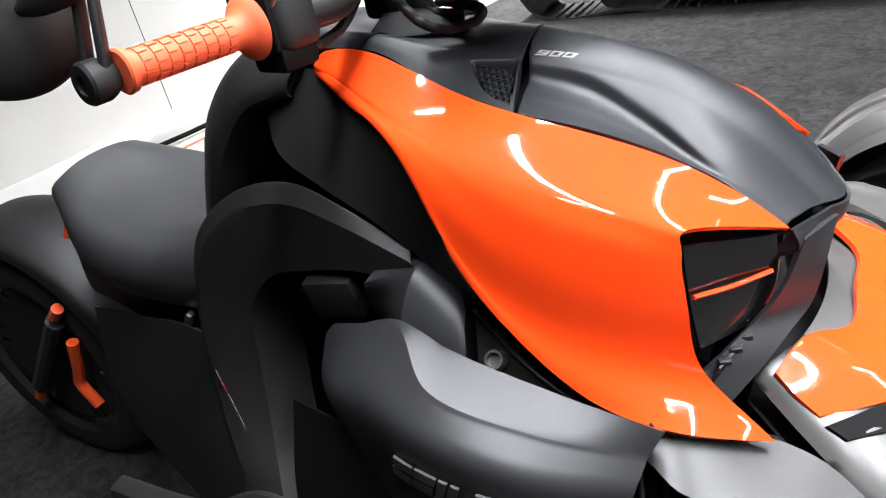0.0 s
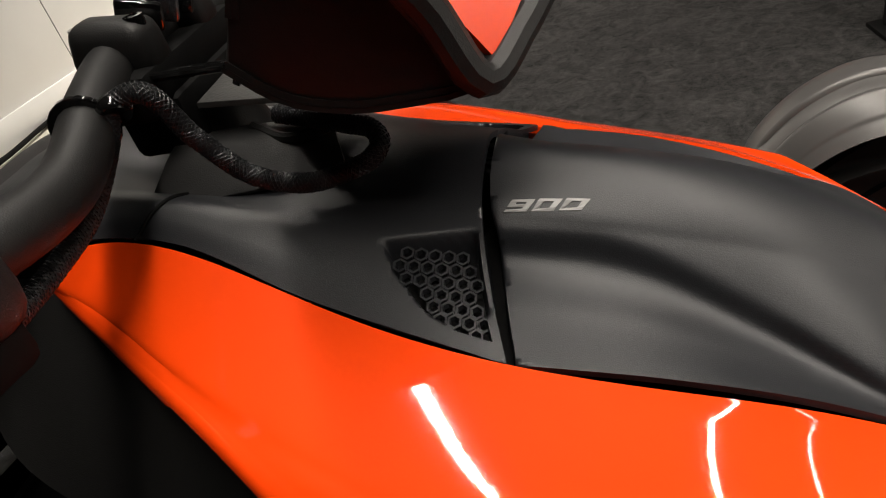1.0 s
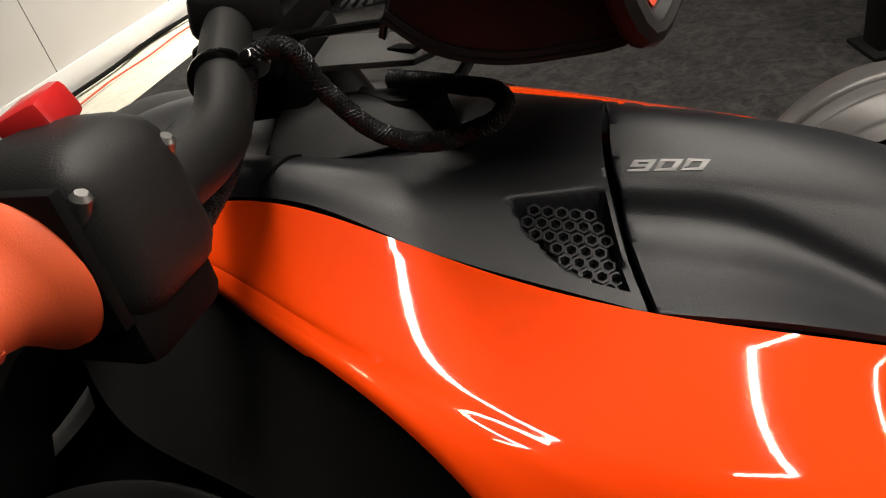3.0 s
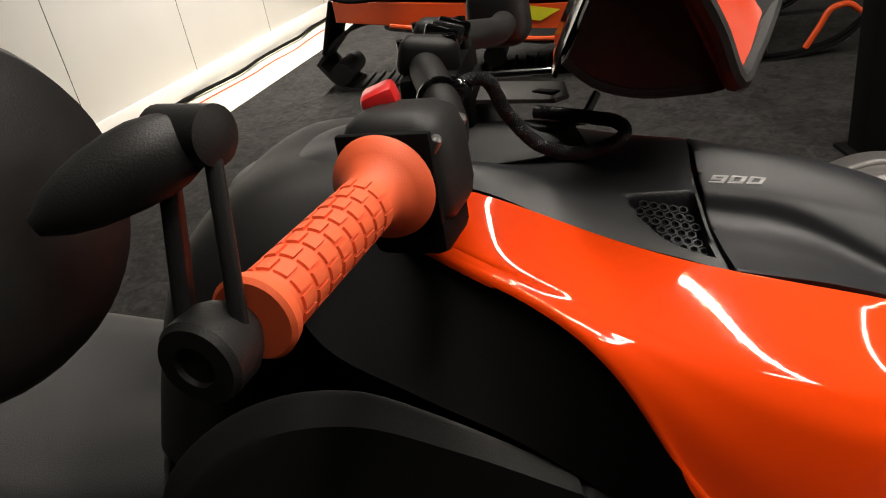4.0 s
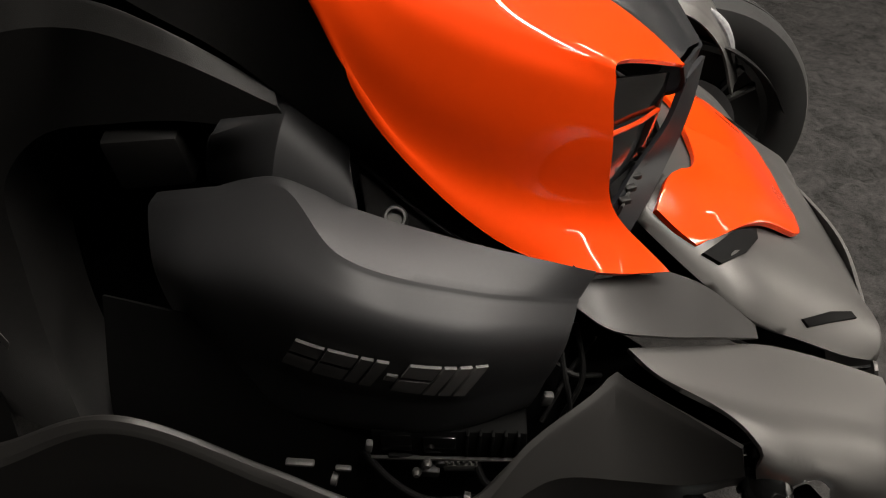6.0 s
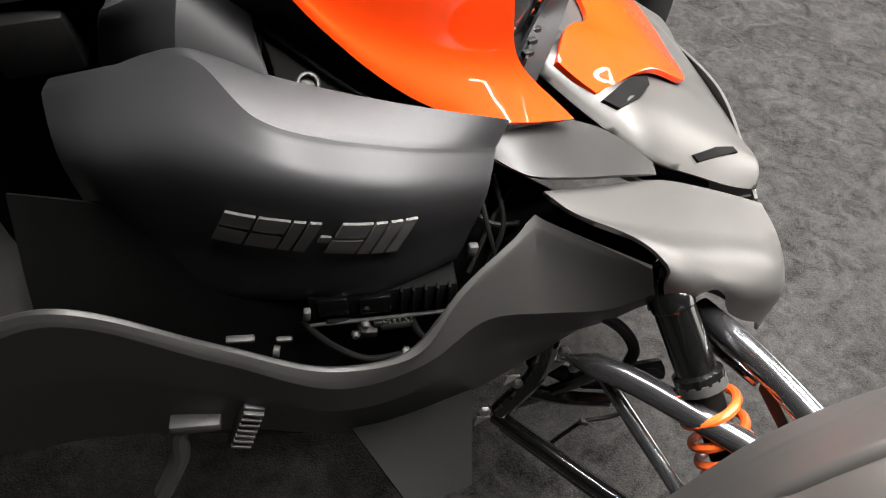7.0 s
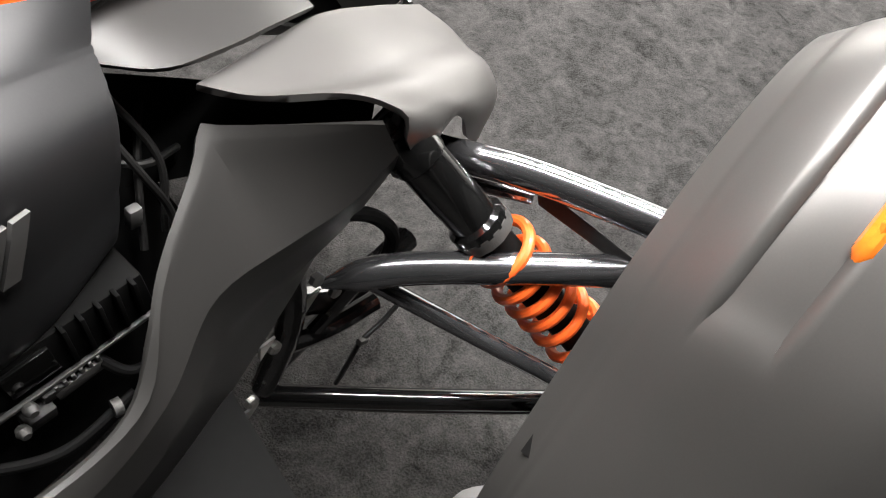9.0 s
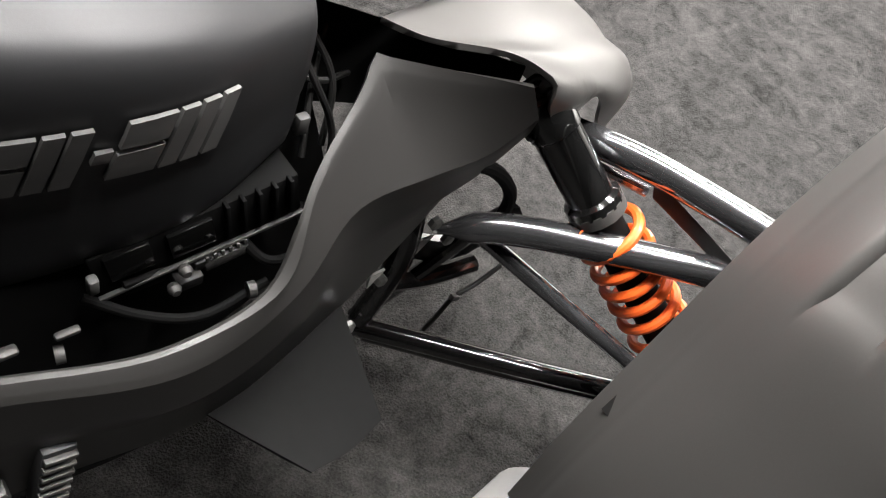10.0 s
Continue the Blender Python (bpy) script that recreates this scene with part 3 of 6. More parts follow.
# black body behind the flank and hoop round the engine
for s in (1, -1):
    a = [(-0.60, -0.075, 0.945), (-0.450, -0.089, 0.946), (-0.37, -0.143, 0.923), (-0.280, -0.205, 0.899), (-0.250, -0.225, 0.868), (-0.226, -0.236, 0.805), (-0.16, -0.254, 0.725), (-0.07, -0.272, 0.662), (0.0, -0.274, 0.634)]
    b = [(-0.545, -0.10, 0.905), (-0.50, -0.150, 0.865), (-0.42, -0.180, 0.835), (-0.34, -0.200, 0.805), (-0.28, -0.205, 0.76), (-0.21, -0.21, 0.70), (-0.12, -0.22, 0.65), (-0.03, -0.23, 0.62)]
    part("knee_panel", shell(B(), loft(sided([a, b], s), 40, 12), 0.004, 0.0012), BLACK, trike, "matt black knee panel under the orange flank")
    o = [(-0.30, -0.205, 0.775), (-0.40, -0.195, 0.825), (-0.47, -0.180, 0.840), (-0.57, -0.180, 0.825), (-0.655, -0.195, 0.765), (-0.69, -0.215, 0.66), (-0.68, -0.25, 0.55), (-0.60, -0.32, 0.45)]
    o2 = [(-0.295, -0.218, 0.765), (-0.39, -0.212, 0.805), (-0.47, -0.200, 0.82), (-0.56, -0.200, 0.805), (-0.635, -0.212, 0.75), (-0.665, -0.232, 0.66), (-0.655, -0.265, 0.55), (-0.58, -0.335, 0.45)]
    i = [(-0.28, -0.222, 0.735), (-0.38, -0.218, 0.745), (-0.45, -0.212, 0.735), (-0.53, -0.212, 0.715), (-0.575, -0.220, 0.665), (-0.575, -0.242, 0.58), (-0.55, -0.285, 0.50), (-0.49, -0.36, 0.44)]
    k = [(-0.28, -0.15, 0.725), (-0.38, -0.14, 0.735), (-0.45, -0.13, 0.725), (-0.52, -0.13, 0.705), (-0.56, -0.14, 0.655), (-0.56, -0.16, 0.58), (-0.54, -0.20, 0.50), (-0.48, -0.27, 0.44)]
    hoop = part("engine_hoop", shell(B(), loft(sided([o, o2, i, k], s), 44, 18, True), 0.004, 0.0012), BLACK, trike, "black plastic hoop framing the engine bay")
    for n, (mat, x0, x1) in enumerate(((LETTER, 0.0, 0.018), (RED, 0.022, 0.036), (LETTER, 0.042, 0.095))):
        q = [V(-0.648, -0.262 , 0.572), V(-0.575, -0.305, 0.515)]
        d = q[1] - q[0]
        e0, e1 = q[0] + d.normalized() * x0, q[0] + d.normalized() * x1
        wv = V(0.004, -0.002, 0.008)
        part("decal", prism(B(), mir([e0 - wv, e1 - wv, e1 + wv, e0 + wv], s)[::s], (0.3, -0.9 * s, 0.3), 0.0012, 0), mat, hoop, "small sticker with grey and red bars")

half = [(-0.47, -0.09, 0.972), (-0.56, -0.11, 0.962), (-0.63, -0.125, 0.90), (-0.665, -0.135, 0.82), (-0.69, -0.145, 0.74)]
inn = [(-0.49, -0.115, 0.93), (-0.55, -0.135, 0.92), (-0.595, -0.15, 0.87), (-0.625, -0.16, 0.81), (-0.65, -0.165, 0.74)]
deep = [(-0.49, -0.095, 0.92), (-0.545, -0.10, 0.91), (-0.59, -0.11, 0.86), (-0.615, -0.12, 0.80), (-0.64, -0.13, 0.74)]
ctr = [(-0.48, 0, 0.985), (-0.58, 0, 0.972), (-0.66, 0, 0.91), (-0.70, 0, 0.82), (-0.72, 0, 0.72)]
part("rear_cowl", shell(B(), loft(crossed([deep, inn, half, ctr]), 30, 45), 0.004, 0.0012), BLACK, trike, "rounded black cowl between tank and seat")
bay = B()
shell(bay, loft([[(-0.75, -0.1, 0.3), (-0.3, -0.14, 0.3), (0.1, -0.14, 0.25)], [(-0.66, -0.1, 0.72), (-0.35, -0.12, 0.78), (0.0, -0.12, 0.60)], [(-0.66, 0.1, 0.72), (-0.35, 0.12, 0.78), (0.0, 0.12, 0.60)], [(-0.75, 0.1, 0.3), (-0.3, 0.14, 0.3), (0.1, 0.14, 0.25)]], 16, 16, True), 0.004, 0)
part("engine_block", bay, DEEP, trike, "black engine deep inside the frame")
# added block in deep black, stops the lit carpet showing through the body
part("tank_gap_plug", prism(B(), [(-0.655, -0.055, 0.70), (-0.42, -0.055, 0.70), (-0.38, -0.055, 0.80), (-0.41, -0.055, 0.925), (-0.54, -0.055, 0.915), (-0.61, -0.055, 0.85)], (0, -1, 0), 0.10, 0.006), DEEP, trike, "deep black block added to close the view under the tank cover")

# engine cover with its head cover
r0 = [(-0.414, -0.240, 0.680), (-0.35, -0.262, 0.706), (-0.287, -0.274, 0.729), (-0.222, -0.288, 0.711), (-0.12, -0.293, 0.684), (-0.004, -0.300, 0.664)]
r1 = [(-0.418, -0.252, 0.676), (-0.35, -0.272, 0.703), (-0.286, -0.283, 0.7265), (-0.224, -0.341, 0.701), (-0.12, -0.340, 0.670), (-0.017, -0.313, 0.642)]
r1b = [(-0.420, -0.262, 0.668), (-0.355, -0.285, 0.695), (-0.292, -0.295, 0.718), (-0.229, -0.350, 0.694), (-0.12, -0.349, 0.663), (-0.020, -0.321, 0.634)]
r2 = [(-0.408, -0.299, 0.641), (-0.359, -0.337, 0.663), (-0.304, -0.358, 0.679), (-0.235, -0.382, 0.672), (-0.120, -0.382, 0.648), (-0.025, -0.341, 0.617)]
r2b = [(-0.405, -0.301, 0.625), (-0.357, -0.337, 0.645), (-0.304, -0.358, 0.659), (-0.236, -0.381, 0.654), (-0.120, -0.382, 0.634), (-0.027, -0.343, 0.608)]
r3 = [(-0.393, -0.298, 0.555), (-0.348, -0.332, 0.564), (-0.302, -0.351, 0.573), (-0.238, -0.367, 0.571), (-0.120, -0.373, 0.568), (-0.039, -0.343, 0.565)]
r4 = [(-0.380, -0.292, 0.485), (-0.340, -0.322, 0.484), (-0.300, -0.340, 0.486), (-0.240, -0.350, 0.488), (-0.120, -0.360, 0.503), (-0.050, -0.340, 0.522)]
r5 = [(-0.38, -0.25, 0.49), (-0.34, -0.25, 0.49), (-0.30, -0.25, 0.492), (-0.24, -0.25, 0.496), (-0.12, -0.25, 0.513), (-0.05, -0.25, 0.526)]
r1b = [tuple(V(*p).lerp(V(*q), 0.4)) for p, q in zip(r1, r1b)]
upper = loft([r0, r1, r1b], 60, 12, True)
lower = loft([r1b, r2], 60, 12, True)
under = loft([r2, r2b, r3, r4, r5], 60, 36)
cover_grid = [a[:-1] + b[:-1] + c for a, b, c in zip(upper, lower, under)]
for turn_no in range(14):
    for row in cover_grid:
        old = list(row)
        for c in range(20, 34):
            row[c] = old[c] * 0.5 + (old[c - 1] + old[c + 1]) * 0.25
cover_y = height_on([[p for p in row] for row in under], 1)
cover = part("engine_cover", shell(B(), [row[::-1] for row in cover_grid], 0.005, 0.002), COVER, trike, "large dark grey engine cover with raised crease", 24)
face = B()
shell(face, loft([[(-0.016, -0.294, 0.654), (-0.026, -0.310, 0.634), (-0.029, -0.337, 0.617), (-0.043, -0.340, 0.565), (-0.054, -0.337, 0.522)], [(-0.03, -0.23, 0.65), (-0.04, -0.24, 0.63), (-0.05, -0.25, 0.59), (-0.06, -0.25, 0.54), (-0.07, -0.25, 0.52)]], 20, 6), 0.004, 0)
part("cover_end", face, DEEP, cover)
# maker's mark on the cover as plain slanted blocks
def badge_shapes():

    def slab(x0, x1, z0, z1):
        rows = []
        for k in range(5):
            w, row = z0 + (z1 - z0) * k / 4, []
            for u in (x0, (x0 + x1) / 2, x1):
                x = -0.274 + 0.169 * u + 0.0135 * w
                z = 0.6016 - 0.0163 * u + 0.0305 * w
                row.append(V(x, cover_y(x, z) - 0.0034, z))
            rows.append(row)
        part("badge_block", shell(B(), [list(c) for c in zip(*rows)], 0.003, 0), BADGE, cover, "slanted grey badge block")

    x = 0.0
    for wide, bars in ((0.15, 2), (0.155, 2), (0.155, 0), (0.055, 1), (0.155, 2), (0.235, 0)):
        if bars == 1:
            slab(x, x + wide, 0.22, 0.48)
        elif bars == 2:
            slab(x, x + wide, 0.50, 1.06)
            slab(x, x + wide, -0.28, 0.36)
        else:
            count = 2 if wide < 0.2 else 3
            step = wide / count
            for k in range(count):
                slab(x + step * k, x + step * (k + 0.78), -0.28, 1.06)
        x += wide + 0.016


badge_shapes()
hc = B()
ha = [(-0.385, -0.19, 0.66), (-0.372, -0.215, 0.70), (-0.354, -0.235, 0.742), (-0.345, -0.16, 0.75)]
hb = [(-0.305, -0.262, 0.70), (-0.302, -0.245, 0.73), (-0.297, -0.222, 0.757), (-0.285, -0.16, 0.76)]
hm = [(-0.297, -0.268, 0.70), (-0.295, -0.250, 0.73), (-0.290, -0.224, 0.756), (-0.278, -0.16, 0.758)]
hd = [(-0.217, -0.280, 0.66), (-0.220, -0.262, 0.688), (-0.233, -0.220, 0.724), (-0.228, -0.16, 0.73)]
shell(hc, loft([hd, hm, hb, ha], 24, 26, True), 0.004, 0.002)
shell(hc, loft([[(-0.228, -0.16, 0.728), (-0.233, -0.219, 0.722), (-0.221, -0.261, 0.687), (-0.218, -0.278, 0.66)], [(-0.235, -0.15, 0.65), (-0.24, -0.2, 0.64), (-0.235, -0.23, 0.62), (-0.23, -0.24, 0.60)]], 10, 5), 0.003, 0)
part("head_cover", hc, COVER, trike, "dark grey angular cover over the cylinder head", 25)
part("head_block", block(B(), pose(-0.43, -0.185, 0.70, 8, -6, 4), 0.075, 0.07, 0.06, 0.006), BLACK, trike, "black block beside the head cover")
gus = part("gusset_plate", prism(B(), [(-0.228, -0.215, 0.712), (-0.205, -0.275, 0.645), (-0.09, -0.272, 0.640), (-0.10, -0.262, 0.653)], (0.1, -0.75, 0.65), 0.004), BLACK, trike, "black triangular frame gusset")
ringm = Matrix.Translation((-0.187, -0.259, 0.680)) @ Vector((0.1, -0.75, 0.65)).to_track_quat("X", "Z").to_matrix().to_4x4()
part("ring_bolt", turned(B(), [(-0.006, 0.0115), (0.006, 0.0115), (0.009, 0.010), (0.009, 0.0078), (0.002, 0.0072)], ringm, 28), SILVER, gus, "bright steel ring in the gusset")
part("frame_tube", tube(B(), [(-0.235, -0.205, 0.72), (-0.12, -0.245, 0.655), (0.0, -0.262, 0.600)], 0.011, 12, 16), BLACK, trike)
part("edge_rail", tube(B(), [(-0.222, -0.225, 0.716), (-0.13, -0.262, 0.663), (-0.05, -0.275, 0.628)], 0.0022, 8, 16), COVER, trike)

# under the cover: regulator, plugs and brackets
reg = part("finned_regulator", block(B(), Matrix.Translation((-0.125, -0.347, 0.490)) @ pose(0, 0, 0, 0, -4, 0), 0.15, 0.04, 0.04, 0.003), DEEP, trike, "black finned electrical box")
for x, w in ((-0.176, 0.030), (-0.134, 0.032)):
    part("lid", block(B(), Matrix.Translation((x, -0.3685, 0.493)) @ pose(0, 0, 0, 0, -4, 0), w, 0.005, 0.024, 0.0012), GLOSS, reg, "raised lid on the box")
for k, x in enumerate((-0.108, -0.096, -0.084, -0.072, -0.060)):
    part("fin", block(B(), Matrix.Translation((x, -0.369, 0.497 + 0.0008 * k)), 0.003, 0.008, 0.034, 0.0008), DEEP, reg)
part("edge_strip", block(B(), Matrix.Translation((-0.125, -0.3705, 0.4725)) @ pose(0, 0, 0, 0, -4, 0), 0.152, 0.004, 0.003, 0.0008), CAST, reg, "thin bright lower edge")
comb = part("connector_comb", block(B(), Matrix.Translation((-0.112, -0.372, 0.462)) @ pose(0, 0, 0, 0, -6, 0), 0.034, 0.004, 0.010, 0.001), CAST, trike, "dull toothed connector strip")
for k in range(6):
    part("tooth", block(B(), Matrix.Translation((-0.1265 + 0.0058 * k, -0.372, 0.4685 + 0.0006 * k)), 0.0026, 0.004, 0.005, 0.0005), CAST, comb)
for p, sz, mat, nm in (((-0.268, -0.385, 0.472), (0.028, 0.008, 0.005), CAST, "bracket"), ((-0.226, -0.385, 0.467), (0.016, 0.006, 0.005), CAST, "bracket"), ((-0.202, -0.374, 0.490), (0.007, 0.008, 0.016), BADGE, "connector"), ((-0.143, -0.372, 0.456), (0.02, 0.014, 0.012), BLACK, "connector"), ((-0.120, -0.368, 0.463), (0.034, 0.010, 0.010), BLACK, "connector"), ((-0.033, -0.335, 0.529), (0.010, 0.008, 0.018), BADGE, "connector"), ((-0.17, -0.365, 0.466), (0.03, 0.012, 0.014), DEEP, "connector")):
    part(nm, block(B(), Matrix.Translation(p) @ pose(0, 0, 0, 8, 6, 4), *sz, 0.002), mat, trike)
for p in ((-0.155, -0.378, 0.462), (-0.145, -0.376, 0.475)):
    part("bolt", turned(B(), [(0, 0.004), (0.004, 0.005), (0.008, 0.003)], Matrix.Translation(p) @ pose(0, 0, 0, 0, 0, -90), 10), CAST, trike)
wires = ([(-0.03, -0.30, 0.60), (-0.02, -0.33, 0.56), (-0.01, -0.34, 0.52), (-0.02, -0.35, 0.47)], [(-0.01, -0.29, 0.59), (0.0, -0.32, 0.55), (-0.015, -0.335, 0.50)], [(0.02, -0.28, 0.58), (-0.01, -0.31, 0.545), (-0.035, -0.34, 0.50)], [(-0.05, -0.3, 0.57), (-0.01, -0.32, 0.55), (0.02, -0.31, 0.54)])
for w in wires:
    part("wire", tube(B(), w, 0.0028, 8, 18), BLACK, trike)
for w, r in (([(-0.21, -0.366, 0.470), (-0.18, -0.385, 0.452), (-0.15, -0.395, 0.440), (-0.09, -0.390, 0.438)], 0.0038), ([(-0.10, -0.362, 0.470), (-0.085, -0.385, 0.455), (-0.06, -0.385, 0.452), (-0.045, -0.36, 0.475)], 0.004)):
    part("hose", tube(B(), w, r, 10, 26), DEEP, trike, "thin black hose")
for p in ((-0.235, -0.388, 0.452), (-0.105, -0.395, 0.444)):
    part("clamp", turned(B(), [(-0.003, 0.0065), (0.003, 0.0065), (0.003, 0.004)], Matrix.Translation(p) @ pose(0, 0, 0, 0, 8, -8), 14), CAST, trike)
# added sheet closes the open bay; its shade is put in as deep black
part("bay_dark_sheet", shell(B(), loft([[(-0.46, -0.30, 0.60), (-0.30, -0.33, 0.60), (-0.12, -0.325, 0.60), (-0.02, -0.28, 0.60)], [(-0.46, -0.35, 0.48), (-0.30, -0.355, 0.47), (-0.12, -0.34, 0.46), (0.0, -0.30, 0.48)], [(-0.46, -0.36, 0.36), (-0.30, -0.36, 0.35), (-0.12, -0.345, 0.34), (0.02, -0.31, 0.36)]], 20, 12), 0.004, 0), DEEP, trike, "deep black sheet put in for the shaded bay under the cover")
# block of deep black that draws the shade far inside the bay
part("bay_shade", block(B(), pose(-0.10, -0.22, 0.43), 0.2, 0.1, 0.3, 0.01), DEEP, trike, "deep black block put in as shade in the engine bay")
# seat and tail
q0 = [(-0.71, -0.14, 0.595), (-0.85, -0.155, 0.605), (-0.98, -0.15, 0.63), (-1.07, -0.09, 0.675)]
q1 = [(-0.70, -0.15, 0.650), (-0.85, -0.172, 0.655), (-1.0, -0.162, 0.685), (-1.10, -0.10, 0.73)]
q2 = [(-0.705, -0.135, 0.690), (-0.85, -0.155, 0.685), (-1.0, -0.148, 0.718), (-1.11, -0.095, 0.765)]
q3 = [(-0.705, -0.10, 0.705), (-0.85, -0.12, 0.696), (-1.0, -0.11, 0.728), (-1.11, -0.07, 0.776)]
q4 = [(-0.705, 0, 0.700), (-0.85, 0, 0.688), (-1.0, 0, 0.725), (-1.12, 0, 0.783)]
seat_grid = loft(crossed([q0, q1, q2, q3, q4]), 36, 49)
seat_z = height_on([[p for p in row if p.z > 0.66] for row in seat_grid])
seat = part("seat", shell(B(), seat_grid, 0.01, 0.003), VINYL, trike, "black stitched vinyl seat", 60)
stitch = [(-0.73, -0.108, 0.7055), (-0.85, -0.125, 0.6965), (-0.97, -0.115, 0.7215), (-1.05, -0.07, 0.756), (-1.075, 0.0, 0.7665), (-1.05, 0.07, 0.756), (-0.97, 0.115, 0.7215), (-0.85, 0.125, 0.6965), (-0.73, 0.108, 0.7055)]
stitch = [(x, y, seat_z(x, y) + 0.0028) for x, y, z in spl(stitch, 36)]
part("seam", tube(B(), stitch, 0.0022, 6, 110), LETTER, seat, "pale double stitching")
for run in ([(-1.0, 0.006, 0), (-0.92, 0.018, 0), (-0.87, 0.012, 0), (-0.80, -0.02, 0)], [(-0.90, -0.146, 0), (-0.83, -0.146, 0), (-0.76, -0.138, 0), (-0.72, -0.130, 0)]):
    for off in (-0.0022, 0.0022):
        part("seam", tube(B(), [(p.x, p.y + off, seat_z(p.x, p.y) + 0.0006) for p in spl(run, 14)], 0.0007, 5, 40), LETTER, seat, "fine double stitching across the seat")
pipe = [(-0.72, -0.158, 0.628), (-0.85, -0.172, 0.632), (-0.99, -0.164, 0.657), (-1.09, -0.10, 0.705), (-1.115, 0, 0.735)]
part("piping", tube(B(), pipe, 0.004, 8, 40), ORANGE_DULL, seat, "thin orange piping round the seat base")
part("pull_tab", block(B(), pose(-1.075, -0.118, 0.70, 0, 28, 52), 0.035, 0.012, 0.04, 0.003), ORANGE_DULL, seat, "orange fabric tab")
part("seat_front", shell(B(), loft([[(-0.70, -0.15, 0.595), (-0.69, -0.152, 0.65), (-0.685, -0.13, 0.695), (-0.68, -0.09, 0.715)], [(-0.70, 0.15, 0.595), (-0.69, 0.152, 0.65), (-0.685, 0.13, 0.695), (-0.68, 0.09, 0.715)]], 12, 12), 0.004, 0.001), VINYL, seat)

rails = []
for y, dr in ((-0.105, 0.0), (-0.10, 0.02), (-0.075, 0.034), (0.0, 0.04)):
    rails.append([(X_R + (0.315 + dr) * math.cos(radians(a)), y, 0.296 + (0.315 + dr) * math.sin(radians(a))) for a in range(-8, 150, 12)])
part("rear_fender", shell(B(), loft(crossed(rails), 40, 33), 0.004, 0.0015), BLACK, trike, "black rear mudguard behind the seat")
part("tail_support", shell(B(), loft(crossed([[(-0.70, -0.13, 0.59), (-0.9, -0.14, 0.60), (-1.05, -0.11, 0.63), (-1.16, -0.09, 0.63)], [(-0.70, -0.12, 0.50), (-0.9, -0.13, 0.50), (-1.05, -0.12, 0.54), (-1.14, -0.10, 0.54)], [(-0.70, 0, 0.46), (-0.9, 0, 0.46), (-1.05, 0, 0.51), (-1.14, 0, 0.54)]]), 16, 25), 0.004, 0.001), BLACK, trike, "black tail frame under the seat")
part("swingarm", tube(B(), [(-0.72, 0.10, 0.32), (-1.0, 0.135, 0.30), (-1.3, 0.15, 0.296), (-1.5, 0.15, 0.296)], 0.03, 14, 20), BLACK, trike, "black swingarm beside the rear wheel")
part("lower_guard", shell(B(), loft([[(-1.12, -0.125, 0.53), (-0.95, -0.16, 0.56), (-0.72, -0.20, 0.58), (-0.62, -0.24, 0.56)], [(-1.12, -0.16, 0.38), (-0.95, -0.21, 0.36), (-0.72, -0.28, 0.38), (-0.58, -0.34, 0.42)], [(-1.10, -0.17, 0.27), (-0.92, -0.23, 0.24), (-0.72, -0.30, 0.25), (-0.55, -0.37, 0.32)]], 20, 14), 0.004, 0.0015), BLACK, trike, "plain black lower guard ahead of the rear wheel")
for p, sz, mat in (((-0.80, -0.165, 0.575), (0.012, 0.014, 0.03), SILVER), ((-0.785, -0.17, 0.545), (0.03, 0.014, 0.02), SILVER), ((-0.765, -0.172, 0.525), (0.018, 0.02, 0.022), LIGHTGREY), ((-0.83, -0.165, 0.535), (0.03, 0.02, 0.024), DEEP), ((-0.87, -0.165, 0.508), (0.03, 0.024, 0.024), BLACK)):
    part("bracket", block(B(), Matrix.Translation(p) @ pose(0, 0, 0, 0, 35, 0), *sz, 0.003), mat, trike)


